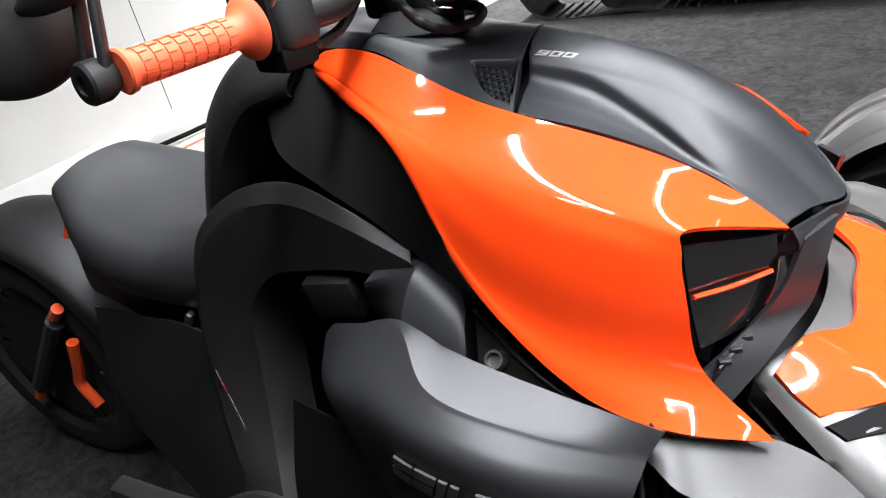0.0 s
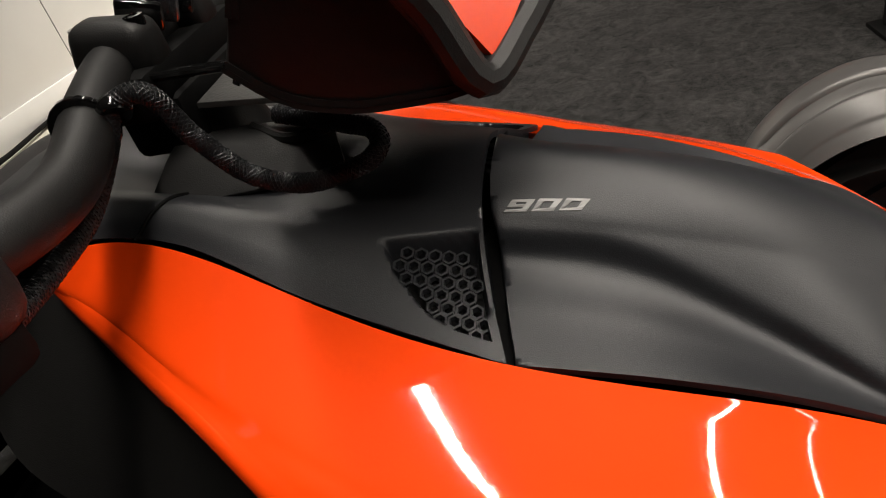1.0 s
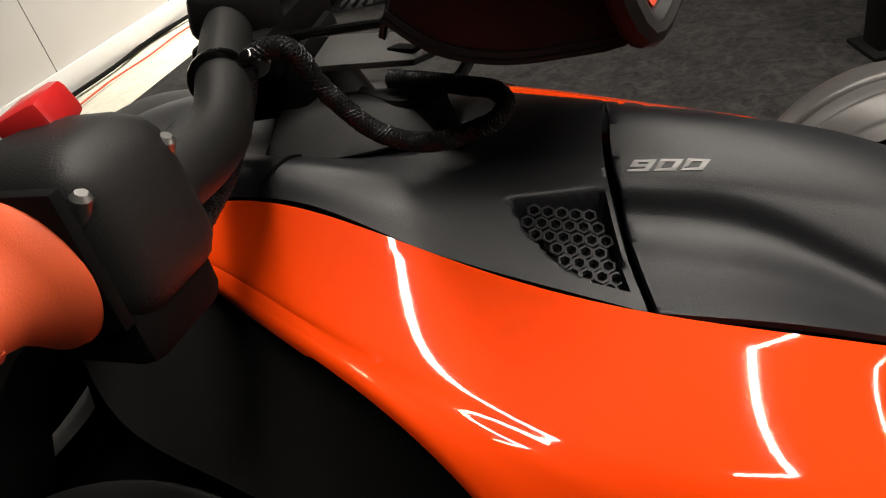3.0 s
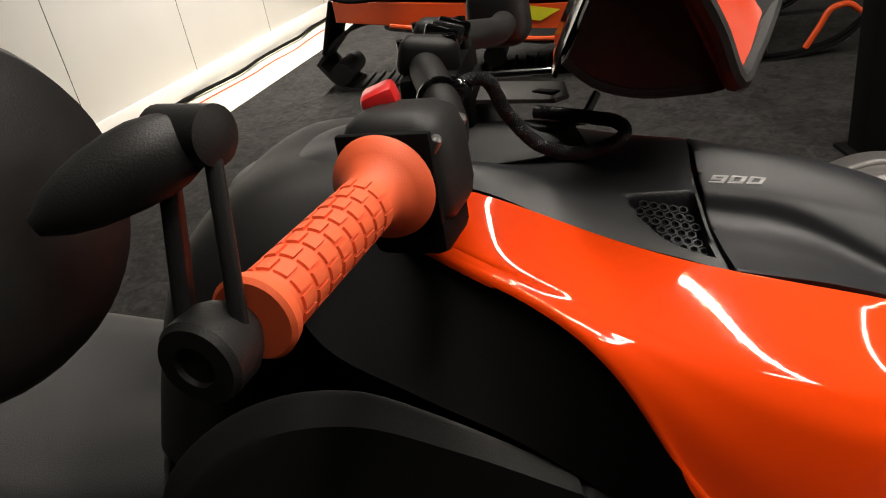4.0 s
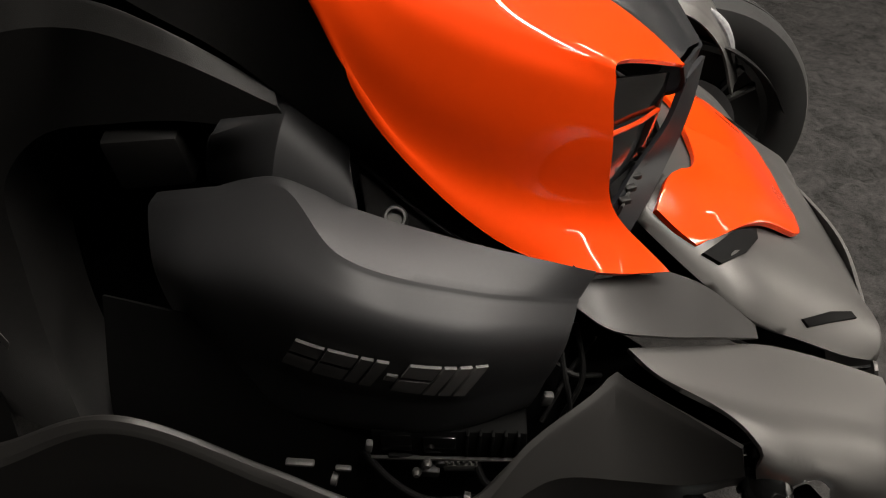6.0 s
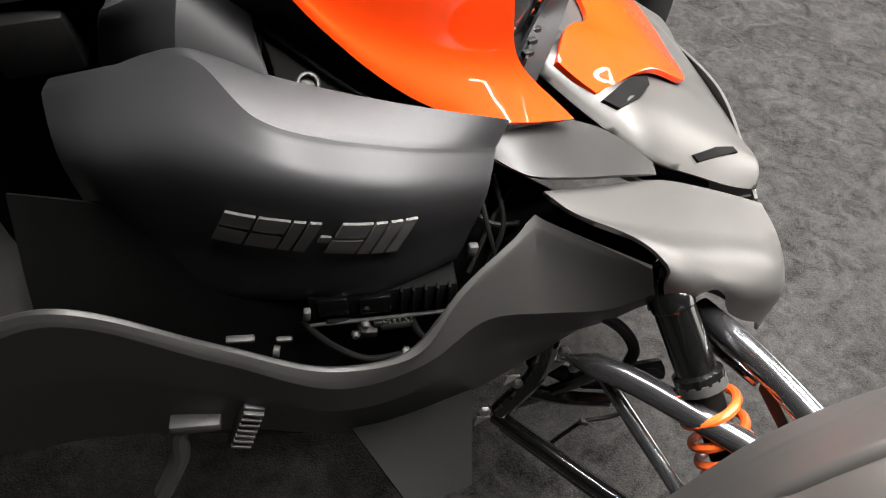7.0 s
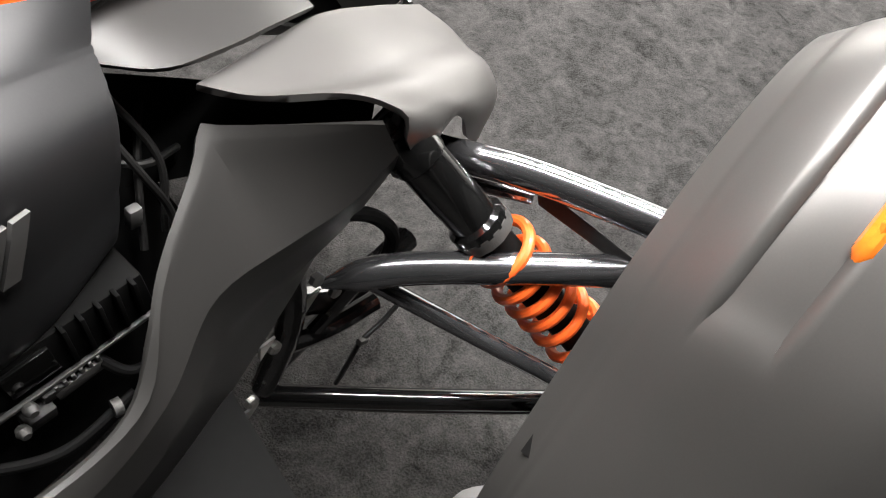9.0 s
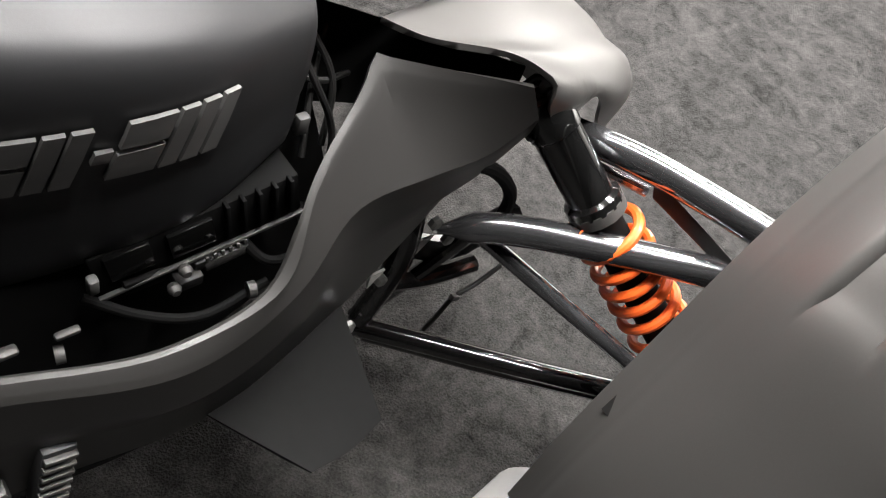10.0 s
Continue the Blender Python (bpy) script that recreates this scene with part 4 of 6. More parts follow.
def wheel(x, y, z, radius, width, side=1, steer=0.0, spokes=6, decals=False):
    """A tyre on a rim with split spokes; side 1 shows its face to the vehicle's right."""
    m = pose(x, y, z, 0, 0, 90 + steer)
    rim_r = radius * 0.69
    holder = part("wheel", turned(B(), [(-0.05, 0.05), (-0.045, 0.062), (0.045, 0.062), (0.05, 0.05)], m, 24), BLACK, trike, "black alloy wheel with low tyre")
    prof = [(-width * 0.36, rim_r * 0.97), (-width * 0.47, rim_r * 1.06), (-width * 0.5, radius * 0.86), (-width * 0.44, radius * 0.955), (-width * 0.28, radius * 0.99), (-width * 0.10, radius * 0.999), (-width * 0.09, radius * 0.985), (-width * 0.06, radius * 0.985), (-width * 0.05, radius), (width * 0.05, radius), (width * 0.06, radius * 0.985), (width * 0.09, radius * 0.985), (width * 0.10, radius * 0.999), (width * 0.28, radius * 0.99), (width * 0.44, radius * 0.955), (width * 0.5, radius * 0.86), (width * 0.47, rim_r * 1.06), (width * 0.36, rim_r * 0.97)]
    part("tyre", turned(B(), prof, m, 64), RUBBER, holder)
    rim = B()
    ring = [(-width * 0.40, rim_r * 1.0), (-width * 0.36, rim_r * 0.93), (-width * 0.1, rim_r * 0.88), (width * 0.1, rim_r * 0.88), (width * 0.36, rim_r * 0.93), (width * 0.40, rim_r * 1.0), (width * 0.3, rim_r * 1.0), (-width * 0.3, rim_r * 1.0)]
    loops = [[rim.verts.new(m @ Vector((a, r * math.cos(w), r * math.sin(w)))) for w in (2 * math.pi * k / 56 for k in range(56))] for a, r in ring]
    for p, q in zip(loops, loops[1:] + loops[:1]):
        for k in range(56):
            rim.faces.new((p[k], p[(k + 1) % 56], q[(k + 1) % 56], q[k]))
    part("rim", rim, GLOSS, holder)
    for k in range(spokes):
        a = 2 * math.pi * k / spokes + 0.25
        for off in (-0.14, 0.14):
            for f in (side,):
                p0 = m @ Vector((-0.045 * f, 0.05 * math.cos(a), 0.05 * math.sin(a)))
                p1 = m @ Vector((-width * 0.33 * f, rim_r * 0.93 * math.cos(a + off), rim_r * 0.93 * math.sin(a + off)))
                part("spoke", tube(B(), [p0, p1], 0.014, 8, 2, 0.011), GLOSS, holder)
        if decals:
            ra, rb = 0.82, 0.95
            p0 = m @ Vector((-width * 0.36 * side, rim_r * ra * math.cos(a - 0.1), rim_r * ra * math.sin(a - 0.1)))
            p1 = m @ Vector((-width * 0.38 * side, rim_r * rb * math.cos(a - 0.12), rim_r * rb * math.sin(a - 0.12)))
            part("spoke_cap", tube(B(), [p0, p1], 0.016, 8, 2, 0.014), ORANGE_DULL, holder, "orange spoke cap")
    return holder


back = wheel(X_R, 0, 0.296, 0.296, 0.205, 1, 0, 6)
for pts in ([(-1.29, -0.112, 0.49), (-1.32, -0.112, 0.465)], [(-1.56, -0.112, 0.215), (-1.585, -0.112, 0.185)], [(-1.305, -0.112, 0.40), (-1.345, -0.112, 0.31), (-1.365, -0.112, 0.275), (-1.345, -0.112, 0.235), (-1.335, -0.112, 0.215)]):
    part("spoke_cap", tube(B(), pts, 0.013, 10, 12), ORANGE_DULL, back, "orange spoke cap")
part("spoke", tube(B(), [(-1.33, -0.108, 0.45), (-1.55, -0.108, 0.23)], 0.022, 10, 4), COVER, back)
for s in (1, -1):
    wheel(X_F, -Y_F * s, R_F, R_F, 0.145, -s)


def fender_rails():
    """Curves over a front wheel from its rear foot to its front tip, from the inner lip outwards."""
    prof = [(0.030, 0.30), (0.052, 0.40), (0.098, 0.51), (0.145, 0.60), (0.20, 0.650), (0.27, 0.676), (0.345, 0.664), (0.415, 0.605), (0.47, 0.495)]
    rails = []
    for y, lift, grow in ((-0.598, -0.024, -0.016), (-0.607, -0.014, -0.004), (-0.6155, -0.005, 0.009), (-0.6175, -0.002, 0.013), (-0.6205, 0.001, 0.018), (-0.630, 0.009, 0.045), (-0.650, 0.021, 0.08), (-0.70, 0.026, 0.10), (-0.75, 0.016, 0.07), (-0.772, -0.004, 0.02), (-0.776, -0.03, -0.03)):
        rail = []
        for x, z in prof:
            k = (x - 0.275) / 0.2
            rail.append((0.275 + (x - 0.275) * (1 + grow), y, z + lift * max(0.25, 1 - k * k * 0.6)))
        rails.append(rail)
    return rails


for s in (1, -1):
    grid = loft(sided(fender_rails(), s), 90, 110)
    for row in grid:
        for p in row:
            ay = abs(p.y)
            # pressed recess round the marker lamp, tapering to the rear
            lo, hi = 0.647, 0.6905
            w = min((ay - lo) * 2.6, (hi - ay) * 4.0, (p.x - 0.112) * 0.45, (0.42 - p.x) * 0.5)
            if w > 0:
                k = min(1.0, w / 0.010)
                p.z -= 0.0085 * k * k * (3 - 2 * k)
    fen = part("front_fender", shell(B(), grid, 0.005, 0.002), GREY, trike, "dark grey satin mudguard over a front wheel", 60)
    if s < 0:
        fen.location = (-0.055, -0.02, -0.08)
    if s > 0:
        over = height_on([[p for p in row if 0.66 < abs(p.y) < 0.71] for row in grid])
        lens = [(x, -0.6885, over(x, -0.6930) + 0.0012) for x in (0.158, 0.172, 0.19, 0.215, 0.24, 0.27, 0.30, 0.325)]
        body = part("side_marker", tube(B(), lens, [0.0025] + [0.0062] * 30 + [0.003], 10, 32), AMBER, fen, "amber side marker lamp")
        for x in (0.166, 0.205, 0.25):
            part("lens_boss", tube(B(), [(x, -0.6885, over(x, -0.6930) + 0.004), (x + 0.006, -0.6885, over(x + 0.006, -0.6930) + 0.0075)], 0.0028, 8, 3), AMBER, body)
    part("front_lens", tube(B(), mir([(0.39, -0.63, 0.648), (0.43, -0.635, 0.608), (0.458, -0.637, 0.555), (0.47, -0.64, 0.52)], s), [0.004, 0.009, 0.011, 0.012, 0.012, 0.012, 0.011, 0.010, 0.007, 0.004], 10, 10), CLEAR, fen, "clear front marker lens")
    liner = [[(X_F + 0.306 * math.cos(radians(a)), y, R_F + 0.306 * math.sin(radians(a))) for a in range(150, 20, -12)] for y in (-0.606, -0.62, -0.76)]
    part("inner_liner", shell(B(), loft(sided(liner, s), 40, 12), 0.003, 0.001), BLACK, fen, "black inner liner of the mudguard")
    part("knuckle", block(B(), pose(X_F, -0.60 * s, R_F), 0.07, 0.06, 0.2, 0.012), BLACK, trike, "black wheel carrier")
    part("brake_disc", turned(B(), [(-0.004, 0.05), (-0.004, 0.13), (0.004, 0.13), (0.004, 0.05)], pose(X_F, -0.622 * s, R_F, 0, 0, 90), 40), STEEL, trike, "steel brake disc")

# nose
for s in (1, -1):
    w0 = [(-0.03, -0.283, 0.632), (0.0, -0.275, 0.630), (0.079, -0.228, 0.606), (0.115, -0.232, 0.597), (0.172, -0.262, 0.572)]
    w1 = [(-0.02, -0.30, 0.622), (0.01, -0.322, 0.614), (0.06, -0.317, 0.602), (0.12, -0.298, 0.586), (0.172, -0.276, 0.567)]
    part("nose_wing", shell(B(), loft(sided([w0, w1], s), 24, 8), 0.004, 0.0015), BEAM, trike, "dark grey satin nose wing panel")
    c0 = [(0.032, -0.326, 0.592), (0.10, -0.303, 0.576), (0.176, -0.276, 0.556), (0.26, -0.256, 0.52), (0.346, -0.238, 0.478)]
    c1 = [(0.05, -0.345, 0.587), (0.12, -0.355, 0.572), (0.20, -0.345, 0.548), (0.28, -0.325, 0.512), (0.346, -0.285, 0.472)]
    c2 = [(0.133, -0.398, 0.568), (0.17, -0.400, 0.555), (0.22, -0.392, 0.535), (0.295, -0.364, 0.503), (0.347, -0.312, 0.458)]
    c2b = [(0.14, -0.407, 0.562), (0.178, -0.408, 0.545), (0.228, -0.401, 0.522), (0.300, -0.373, 0.487), (0.352, -0.320, 0.44)]
    c3 = [(0.142, -0.408, 0.545), (0.152, -0.409, 0.520), (0.166, -0.409, 0.512), (0.180, -0.408, 0.528), (0.200, -0.405, 0.534), (0.216, -0.402, 0.520), (0.232, -0.397, 0.486), (0.262, -0.386, 0.455), (0.31, -0.360, 0.41), (0.356, -0.323, 0.34)]
    part("nose_side", shell(B(), loft(sided([c0, c1, c2, c2b, c3], s), 36, 30), 0.005, 0.002), GREY, trike, "dark grey satin nose side cowl", 60)
    # deep black sheets: shade in the cowl's arch and gaps put in as colour
    part("cowl_dark_sheet", shell(B(), loft(sided([[(0.15, -0.38, 0.55), (0.24, -0.375, 0.515), (0.35, -0.31, 0.45)], [(0.15, -0.34, 0.48), (0.24, -0.34, 0.45), (0.35, -0.28, 0.33)]], s), 12, 8), 0.003, 0), DEEP, trike)
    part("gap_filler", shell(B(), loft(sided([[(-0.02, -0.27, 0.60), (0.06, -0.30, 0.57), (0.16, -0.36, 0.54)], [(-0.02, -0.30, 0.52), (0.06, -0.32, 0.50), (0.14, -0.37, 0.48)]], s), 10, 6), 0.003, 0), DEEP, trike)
n0 = [(0.055, -0.178, 0.634), (0.105, -0.218, 0.607), (0.165, -0.256, 0.577), (0.24, -0.248, 0.540), (0.30, -0.236, 0.510), (0.35, -0.218, 0.486)]
n0b = [(0.060, -0.172, 0.643), (0.108, -0.208, 0.618), (0.166, -0.242, 0.590), (0.24, -0.236, 0.552), (0.302, -0.222, 0.521), (0.356, -0.205, 0.496)]
n1 = [(0.09, -0.115, 0.645), (0.15, -0.12, 0.624), (0.21, -0.13, 0.597), (0.27, -0.125, 0.561), (0.33, -0.118, 0.522), (0.374, -0.11, 0.487)]
n2 = [(0.11, 0, 0.645), (0.17, 0, 0.628), (0.24, 0, 0.588), (0.30, 0, 0.538), (0.35, 0, 0.502), (0.388, 0, 0.475)]
nose_grid = loft(crossed([n0, n0b, n1, n2]), 40, 61)
nose_z = height_on(nose_grid)
nose = part("nose_cover", shell(B(), nose_grid, 0.005, 0.002), GREY, trike, "dark grey satin nose cover", 60)
part("nose_skirt", shell(B(), loft(crossed([[(0.05, -0.175, 0.605), (0.16, -0.250, 0.548), (0.30, -0.230, 0.485), (0.35, -0.212, 0.474)], [(0.05, -0.16, 0.60), (0.15, -0.235, 0.54), (0.29, -0.215, 0.47), (0.34, -0.20, 0.44)], [(0.05, 0, 0.60), (0.15, 0, 0.54), (0.29, 0, 0.47), (0.37, 0, 0.44)]]), 20, 25), 0.003, 0), BLACK, trike)
part("bumper", shell(B(), loft(crossed([[(0.352, -0.225, 0.478), (0.365, -0.245, 0.42), (0.36, -0.25, 0.34)], [(0.375, -0.11, 0.49), (0.395, -0.12, 0.42), (0.385, -0.12, 0.33)], [(0.39, 0, 0.492), (0.41, 0, 0.42), (0.40, 0, 0.33)]]), 16, 25), 0.004, 0.001), GREY, trike, "dark grey front bumper face")
for s in (1, -1):
    o0 = [(0.074, -0.178, 0.649), (0.094, -0.193, 0.637), (0.116, -0.204, 0.625)]
    o1 = [(0.094, -0.128, 0.659), (0.15, -0.137, 0.638), (0.209, -0.137, 0.611)]
    o2 = [(0.135, -0.077, 0.645), (0.20, -0.092, 0.620), (0.268, -0.107, 0.575)]
    o3 = [(0.138, 0.001, 0.650), (0.215, 0.001, 0.614), (0.295, 0.001, 0.550)]
    part("nose_insert", shell(B(), loft(sided([o0, o1, o2, o3], s), 26, 20), 0.007, 0.002), ORANGE, nose, "glossy orange insert on the nose")
    # scoop and slot are raised plates; deep black paints the shade of openings
    part("scoop", prism(B(), mir([(x, y, nose_z(x, y) + 0.0055) for x, y in ((0.122, -0.211), (0.140, -0.219), (0.172, -0.196), (0.196, -0.162), (0.200, -0.142), (0.165, -0.168))], s)[::s], (0.4, -0.3 * s, 0.85), 0.012, 0.001), DEEP, nose, "deep black plate painting the shaded scoop under the orange insert")
    part("slot", prism(B(), mir([(x, y, nose_z(x, y) + 0.0042) for x, y in ((0.236, -0.234), (0.244, -0.238), (0.285, -0.215), (0.322, -0.192), (0.316, -0.186), (0.278, -0.208))], s)[::s], (0.4, -0.3 * s, 0.85), 0.010, 0.001), DEEP, nose, "deep black plate painting the shaded air slot")

# lower side beam and front strut panel
for s in (1, -1):
    t0 = [(-0.75, -0.40, 0.47), (-0.55, -0.41, 0.50), (-0.41, -0.415, 0.565), (-0.28, -0.42, 0.505), (-0.17, -0.435, 0.478), (-0.10, -0.428, 0.490), (-0.04, -0.393, 0.530), (0.017, -0.340, 0.567), (0.024, -0.333, 0.572), (0.033, -0.339, 0.571), (0.130, -0.398, 0.560)]
    t0b = [(-0.75, -0.42, 0.47), (-0.55, -0.43, 0.495), (-0.41, -0.422, 0.560), (-0.28, -0.428, 0.500), (-0.165, -0.446, 0.469), (-0.09, -0.432, 0.480), (-0.028, -0.405, 0.506), (0.04, -0.402, 0.505), (0.10, -0.402, 0.507), (0.138, -0.404, 0.530)]
    t1 = [(-0.75, -0.424, 0.44), (-0.55, -0.434, 0.455), (-0.41, -0.425, 0.49), (-0.28, -0.431, 0.455), (-0.165, -0.448, 0.436), (-0.09, -0.434, 0.446), (-0.03, -0.406, 0.462), (0.035, -0.400, 0.468), (0.095, -0.399, 0.484), (0.139, -0.402, 0.518)]
    t2 = [(-0.75, -0.415, 0.35), (-0.55, -0.423, 0.36), (-0.41, -0.415, 0.37), (-0.28, -0.42, 0.37), (-0.165, -0.432, 0.37), (-0.04, -0.402, 0.375), (0.035, -0.39, 0.42), (0.09, -0.385, 0.465), (0.140, -0.398, 0.508)]
    t0[6] = (-0.052, -0.386, 0.526)
    ridge_a, ridge_c = spl(t0, 90), spl(t0b, 90)
    bevel = []
    for k, (p, q) in enumerate(zip(ridge_a, ridge_c)):
        end = min(1.0, (89 - k) / 5)
        bevel.append(p.lerp(q, 0.13) + V(0, -0.7, 0.7) * 0.0016 * end)
    rails = [[tuple(p) for p in ridge_a], [tuple(p) for p in bevel], [tuple(p) for p in ridge_c], t1, t2]
    part("side_beam", shell(B(), loft(sided(rails, s), 90, 24, True), 0.005, 0.003), BEAM, trike, "dark grey satin lower side fairing", 16)
    t3 = [(-0.75, -0.36, 0.33), (-0.41, -0.38, 0.34), (-0.165, -0.40, 0.34), (0.0, -0.37, 0.36), (0.08, -0.35, 0.44), (0.13, -0.37, 0.54)]
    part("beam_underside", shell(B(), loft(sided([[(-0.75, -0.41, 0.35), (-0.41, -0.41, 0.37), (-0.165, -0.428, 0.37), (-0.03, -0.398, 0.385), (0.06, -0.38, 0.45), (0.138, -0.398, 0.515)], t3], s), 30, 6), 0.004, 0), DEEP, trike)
    part("belly_guard", shell(B(), loft(sided([[(-0.17, -0.430, 0.376), (-0.10, -0.416, 0.376), (-0.03, -0.400, 0.378)], [(-0.116, -0.508, 0.345), (-0.08, -0.505, 0.337), (-0.043, -0.495, 0.335)]], s), 14, 6), 0.005, 0.002), DEEP, trike, "small black deflector under the beam")
peg = part("foot_peg", block(B(), Matrix.Translation((-0.268, -0.434, 0.398)) @ pose(0, 0, 0, 0, 18, 0), 0.022, 0.016, 0.075, 0.003), COVER, trike, "ribbed metal foot peg")
for k in range(7):
    part("rib", block(B(), Matrix.Translation((-0.268 - 0.0033 * (k - 3), -0.443, 0.398 - 0.0098 * (k - 3))) @ pose(0, 0, 0, 0, 18, 0), 0.02, 0.006, 0.004, 0.001), CAST, peg)
part("brake_pedal", tube(B(), [(-0.30, -0.428, 0.40), (-0.33, -0.430, 0.395), (-0.345, -0.432, 0.34), (-0.375, -0.44, 0.275)], 0.010, 10, 20), CAST, trike, "cast metal brake pedal")
part("pedal_pad", block(B(), Matrix.Translation((-0.318, -0.431, 0.402)), 0.05, 0.02, 0.014, 0.003), CAST, trike, "cast metal pedal pad")

# suspension
for s in (1, -1):
    part("upper_arm", tube(B(), mir([(0.075, -0.392, 0.408), (0.10, -0.412, 0.418), (0.20, -0.51, 0.432), (0.28, -0.60, 0.440)], s), [0.004, 0.007, 0.011] + [0.0145] * 25, 16, 28), STEEL, trike, "glossy dark suspension tube")
    part("upper_arm", tube(B(), mir([(0.213, -0.385, 0.470), (0.236, -0.45, 0.481), (0.264, -0.535, 0.484), (0.288, -0.612, 0.483)], s), 0.0145, 16, 24), STEEL, trike, "glossy dark suspension tube")
    part("brace", tube(B(), mir([(0.20, -0.40, 0.46), (0.25, -0.47, 0.45)], s), 0.006, 10, 4), STEEL, trike)
    part("web_plate", prism(B(), mir([(0.245, -0.47, 0.475), (0.255, -0.58, 0.455), (0.25, -0.56, 0.445), (0.243, -0.48, 0.455)], s)[::s], (-0.6, 0.2 * s, 0.5), 0.004), BLACK, trike)
    part("lower_arm", tube(B(), mir([(0.015, -0.37, 0.262), (0.14, -0.50, 0.262), (0.26, -0.62, 0.262)], s), 0.011, 12, 10), GLOSS, trike, "gloss black lower suspension tube")
    part("lower_arm", tube(B(), mir([(0.03, -0.37, 0.238), (0.15, -0.50, 0.24), (0.27, -0.62, 0.245)], s), 0.011, 12, 10), GLOSS, trike, "gloss black lower suspension tube")
    part("tie_rod", tube(B(), mir([(0.10, -0.395, 0.412), (0.205, -0.60, 0.326)], s), 0.0085, 12, 12), STEEL, trike, "steel steering tie rod")
    part("brake_hose", tube(B(), mir([(0.07, -0.385, 0.485), (0.095, -0.398, 0.487), (0.126, -0.403, 0.462), (0.144, -0.405, 0.424), (0.137, -0.403, 0.394), (0.108, -0.398, 0.385)], s), 0.0065, 10, 28), DEEP, trike, "black rubber brake hose")
    part("sub_frame", tube(B(), mir([(0.15, -0.385, 0.300), (0.091, -0.38, 0.308), (0.04, -0.37, 0.320)], s), 0.010, 10, 10), GLOSS, trike)
    part("wire", tube(B(), mir([(0.178, -0.40, 0.296), (0.148, -0.40, 0.283), (0.118, -0.40, 0.278), (0.101, -0.40, 0.255), (0.089, -0.395, 0.222)], s), 0.0028, 8, 20), BLACK, trike)
    part("wire_clip", block(B(), Matrix.Translation((0.119, -0.401 * s, 0.279)) @ pose(0, 0, 0, 0, 30, 0), 0.014, 0.007, 0.007, 0.0015), CAST, trike)
    part("sub_frame", tube(B(), mir([(0.06, -0.37, 0.47), (0.055, -0.375, 0.36), (0.02, -0.37, 0.27)], s), 0.012, 10, 10), GLOSS, trike)
    part("sub_frame", tube(B(), mir([(0.05, -0.36, 0.37), (0.12, -0.37, 0.33), (0.22, -0.36, 0.32)], s), 0.014, 10, 8), GLOSS, trike)
    part("sub_frame", tube(B(), mir([(0.02, -0.36, 0.26), (0.09, -0.38, 0.33), (0.13, -0.40, 0.40)], s), 0.008, 10, 8), GLOSS, trike)
    for p in ((0.02, -0.385, 0.359), (-0.006, -0.385, 0.274), (0.071, -0.385, 0.38)):
        tri = [V(p[0] - 0.008, p[1], p[2] - 0.010), V(p[0] + 0.010, p[1], p[2] + 0.008), V(p[0] - 0.006, p[1], p[2] + 0.008)]
        part("gusset", prism(B(), mir(tri, s)[::s], (0, -s, 0.2), 0.003, 0), LIGHTGREY, trike, "small bare metal gusset")
    for p in ((0.03, -0.378, 0.345), (-0.005, -0.385, 0.30), (0.07, -0.39, 0.42), (0.085, -0.395, 0.395)):
        part("bolt", turned(B(), [(0, 0.007), (0.005, 0.007), (0.007, 0.004)], Matrix.Translation((p[0], p[1] * s, p[2])) @ pose(0, 0, 0, 0, 0, -90 * s), 6), SILVER, trike)
    a, b = mir([(0.152, -0.392, 0.532), (0.250, -0.575, 0.322)], s)
    axis = (b - a).normalized()
    sm = Matrix.Translation(a) @ axis.to_track_quat("X", "Z").to_matrix().to_4x4()
    shock = part("shock_absorber", turned(B(), [(0.0, 0.012), (0.0, 0.018), (0.014, 0.021), (0.018, 0.0228), (0.03, 0.0228), (0.032, 0.0212), (0.10, 0.0212), (0.103, 0.026), (0.112, 0.026), (0.115, 0.024), (0.12, 0.015)], sm, 32), GLOSS, trike, "gloss black shock absorber body", 30)
    part("cap_bolt", turned(B(), [(-0.014, 0.004), (-0.013, 0.0085), (-0.004, 0.0085), (-0.003, 0.012)], sm, 6), STEEL, shock, "bright hexagon bolt")
    part("spring_seat", turned(B(), [(0.108, 0.0215), (0.110, 0.0265), (0.121, 0.0265), (0.123, 0.022)], sm, 14), CAST, shock, "dull metal spring seat")
    part("shock_cap", turned(B(), [(-0.004, 0.006), (-0.003, 0.011), (0.004, 0.019), (0.004, 0.010)], sm, 20), STEEL, shock)
    for k in range(7):
        w = radians(-150 + 14 * k)
        q = sm @ Vector((0.024, 0.023 * math.cos(w), 0.023 * math.sin(w)))
        part("letter_bar", block(B(), Matrix.Translation(q), 0.003, 0.003, 0.003, 0), LETTER, shock)
    u = axis.orthogonal().normalized()
    w = axis.cross(u)
    turns, n = 6.6, 186
    coil = []
    for k in range(n):
        f = k / (n - 1)
        g = 0.122 + (0.284 - 0.122) * (f + 0.03 * math.sin(2 * math.pi * f))
        t = 2 * math.pi * turns * f + 0.6
        coil.append(a + axis * g + (u * math.cos(t) + w * math.sin(t)) * 0.0288)
    part("spring", tube(B(), coil, 0.0053, 10, n), ORANGE_SPRING, shock, "orange powder-coated coil spring")
    part("damper_rod", tube(B(), [a + axis * 0.1, a + axis * 0.29], 0.0175, 14, 2), DEEP, shock)
    part("shock_foot", block(B(), sm @ pose(0.292, 0, 0), 0.03, 0.034, 0.026, 0.004), LIGHTGREY, shock, "pale alloy shock foot")

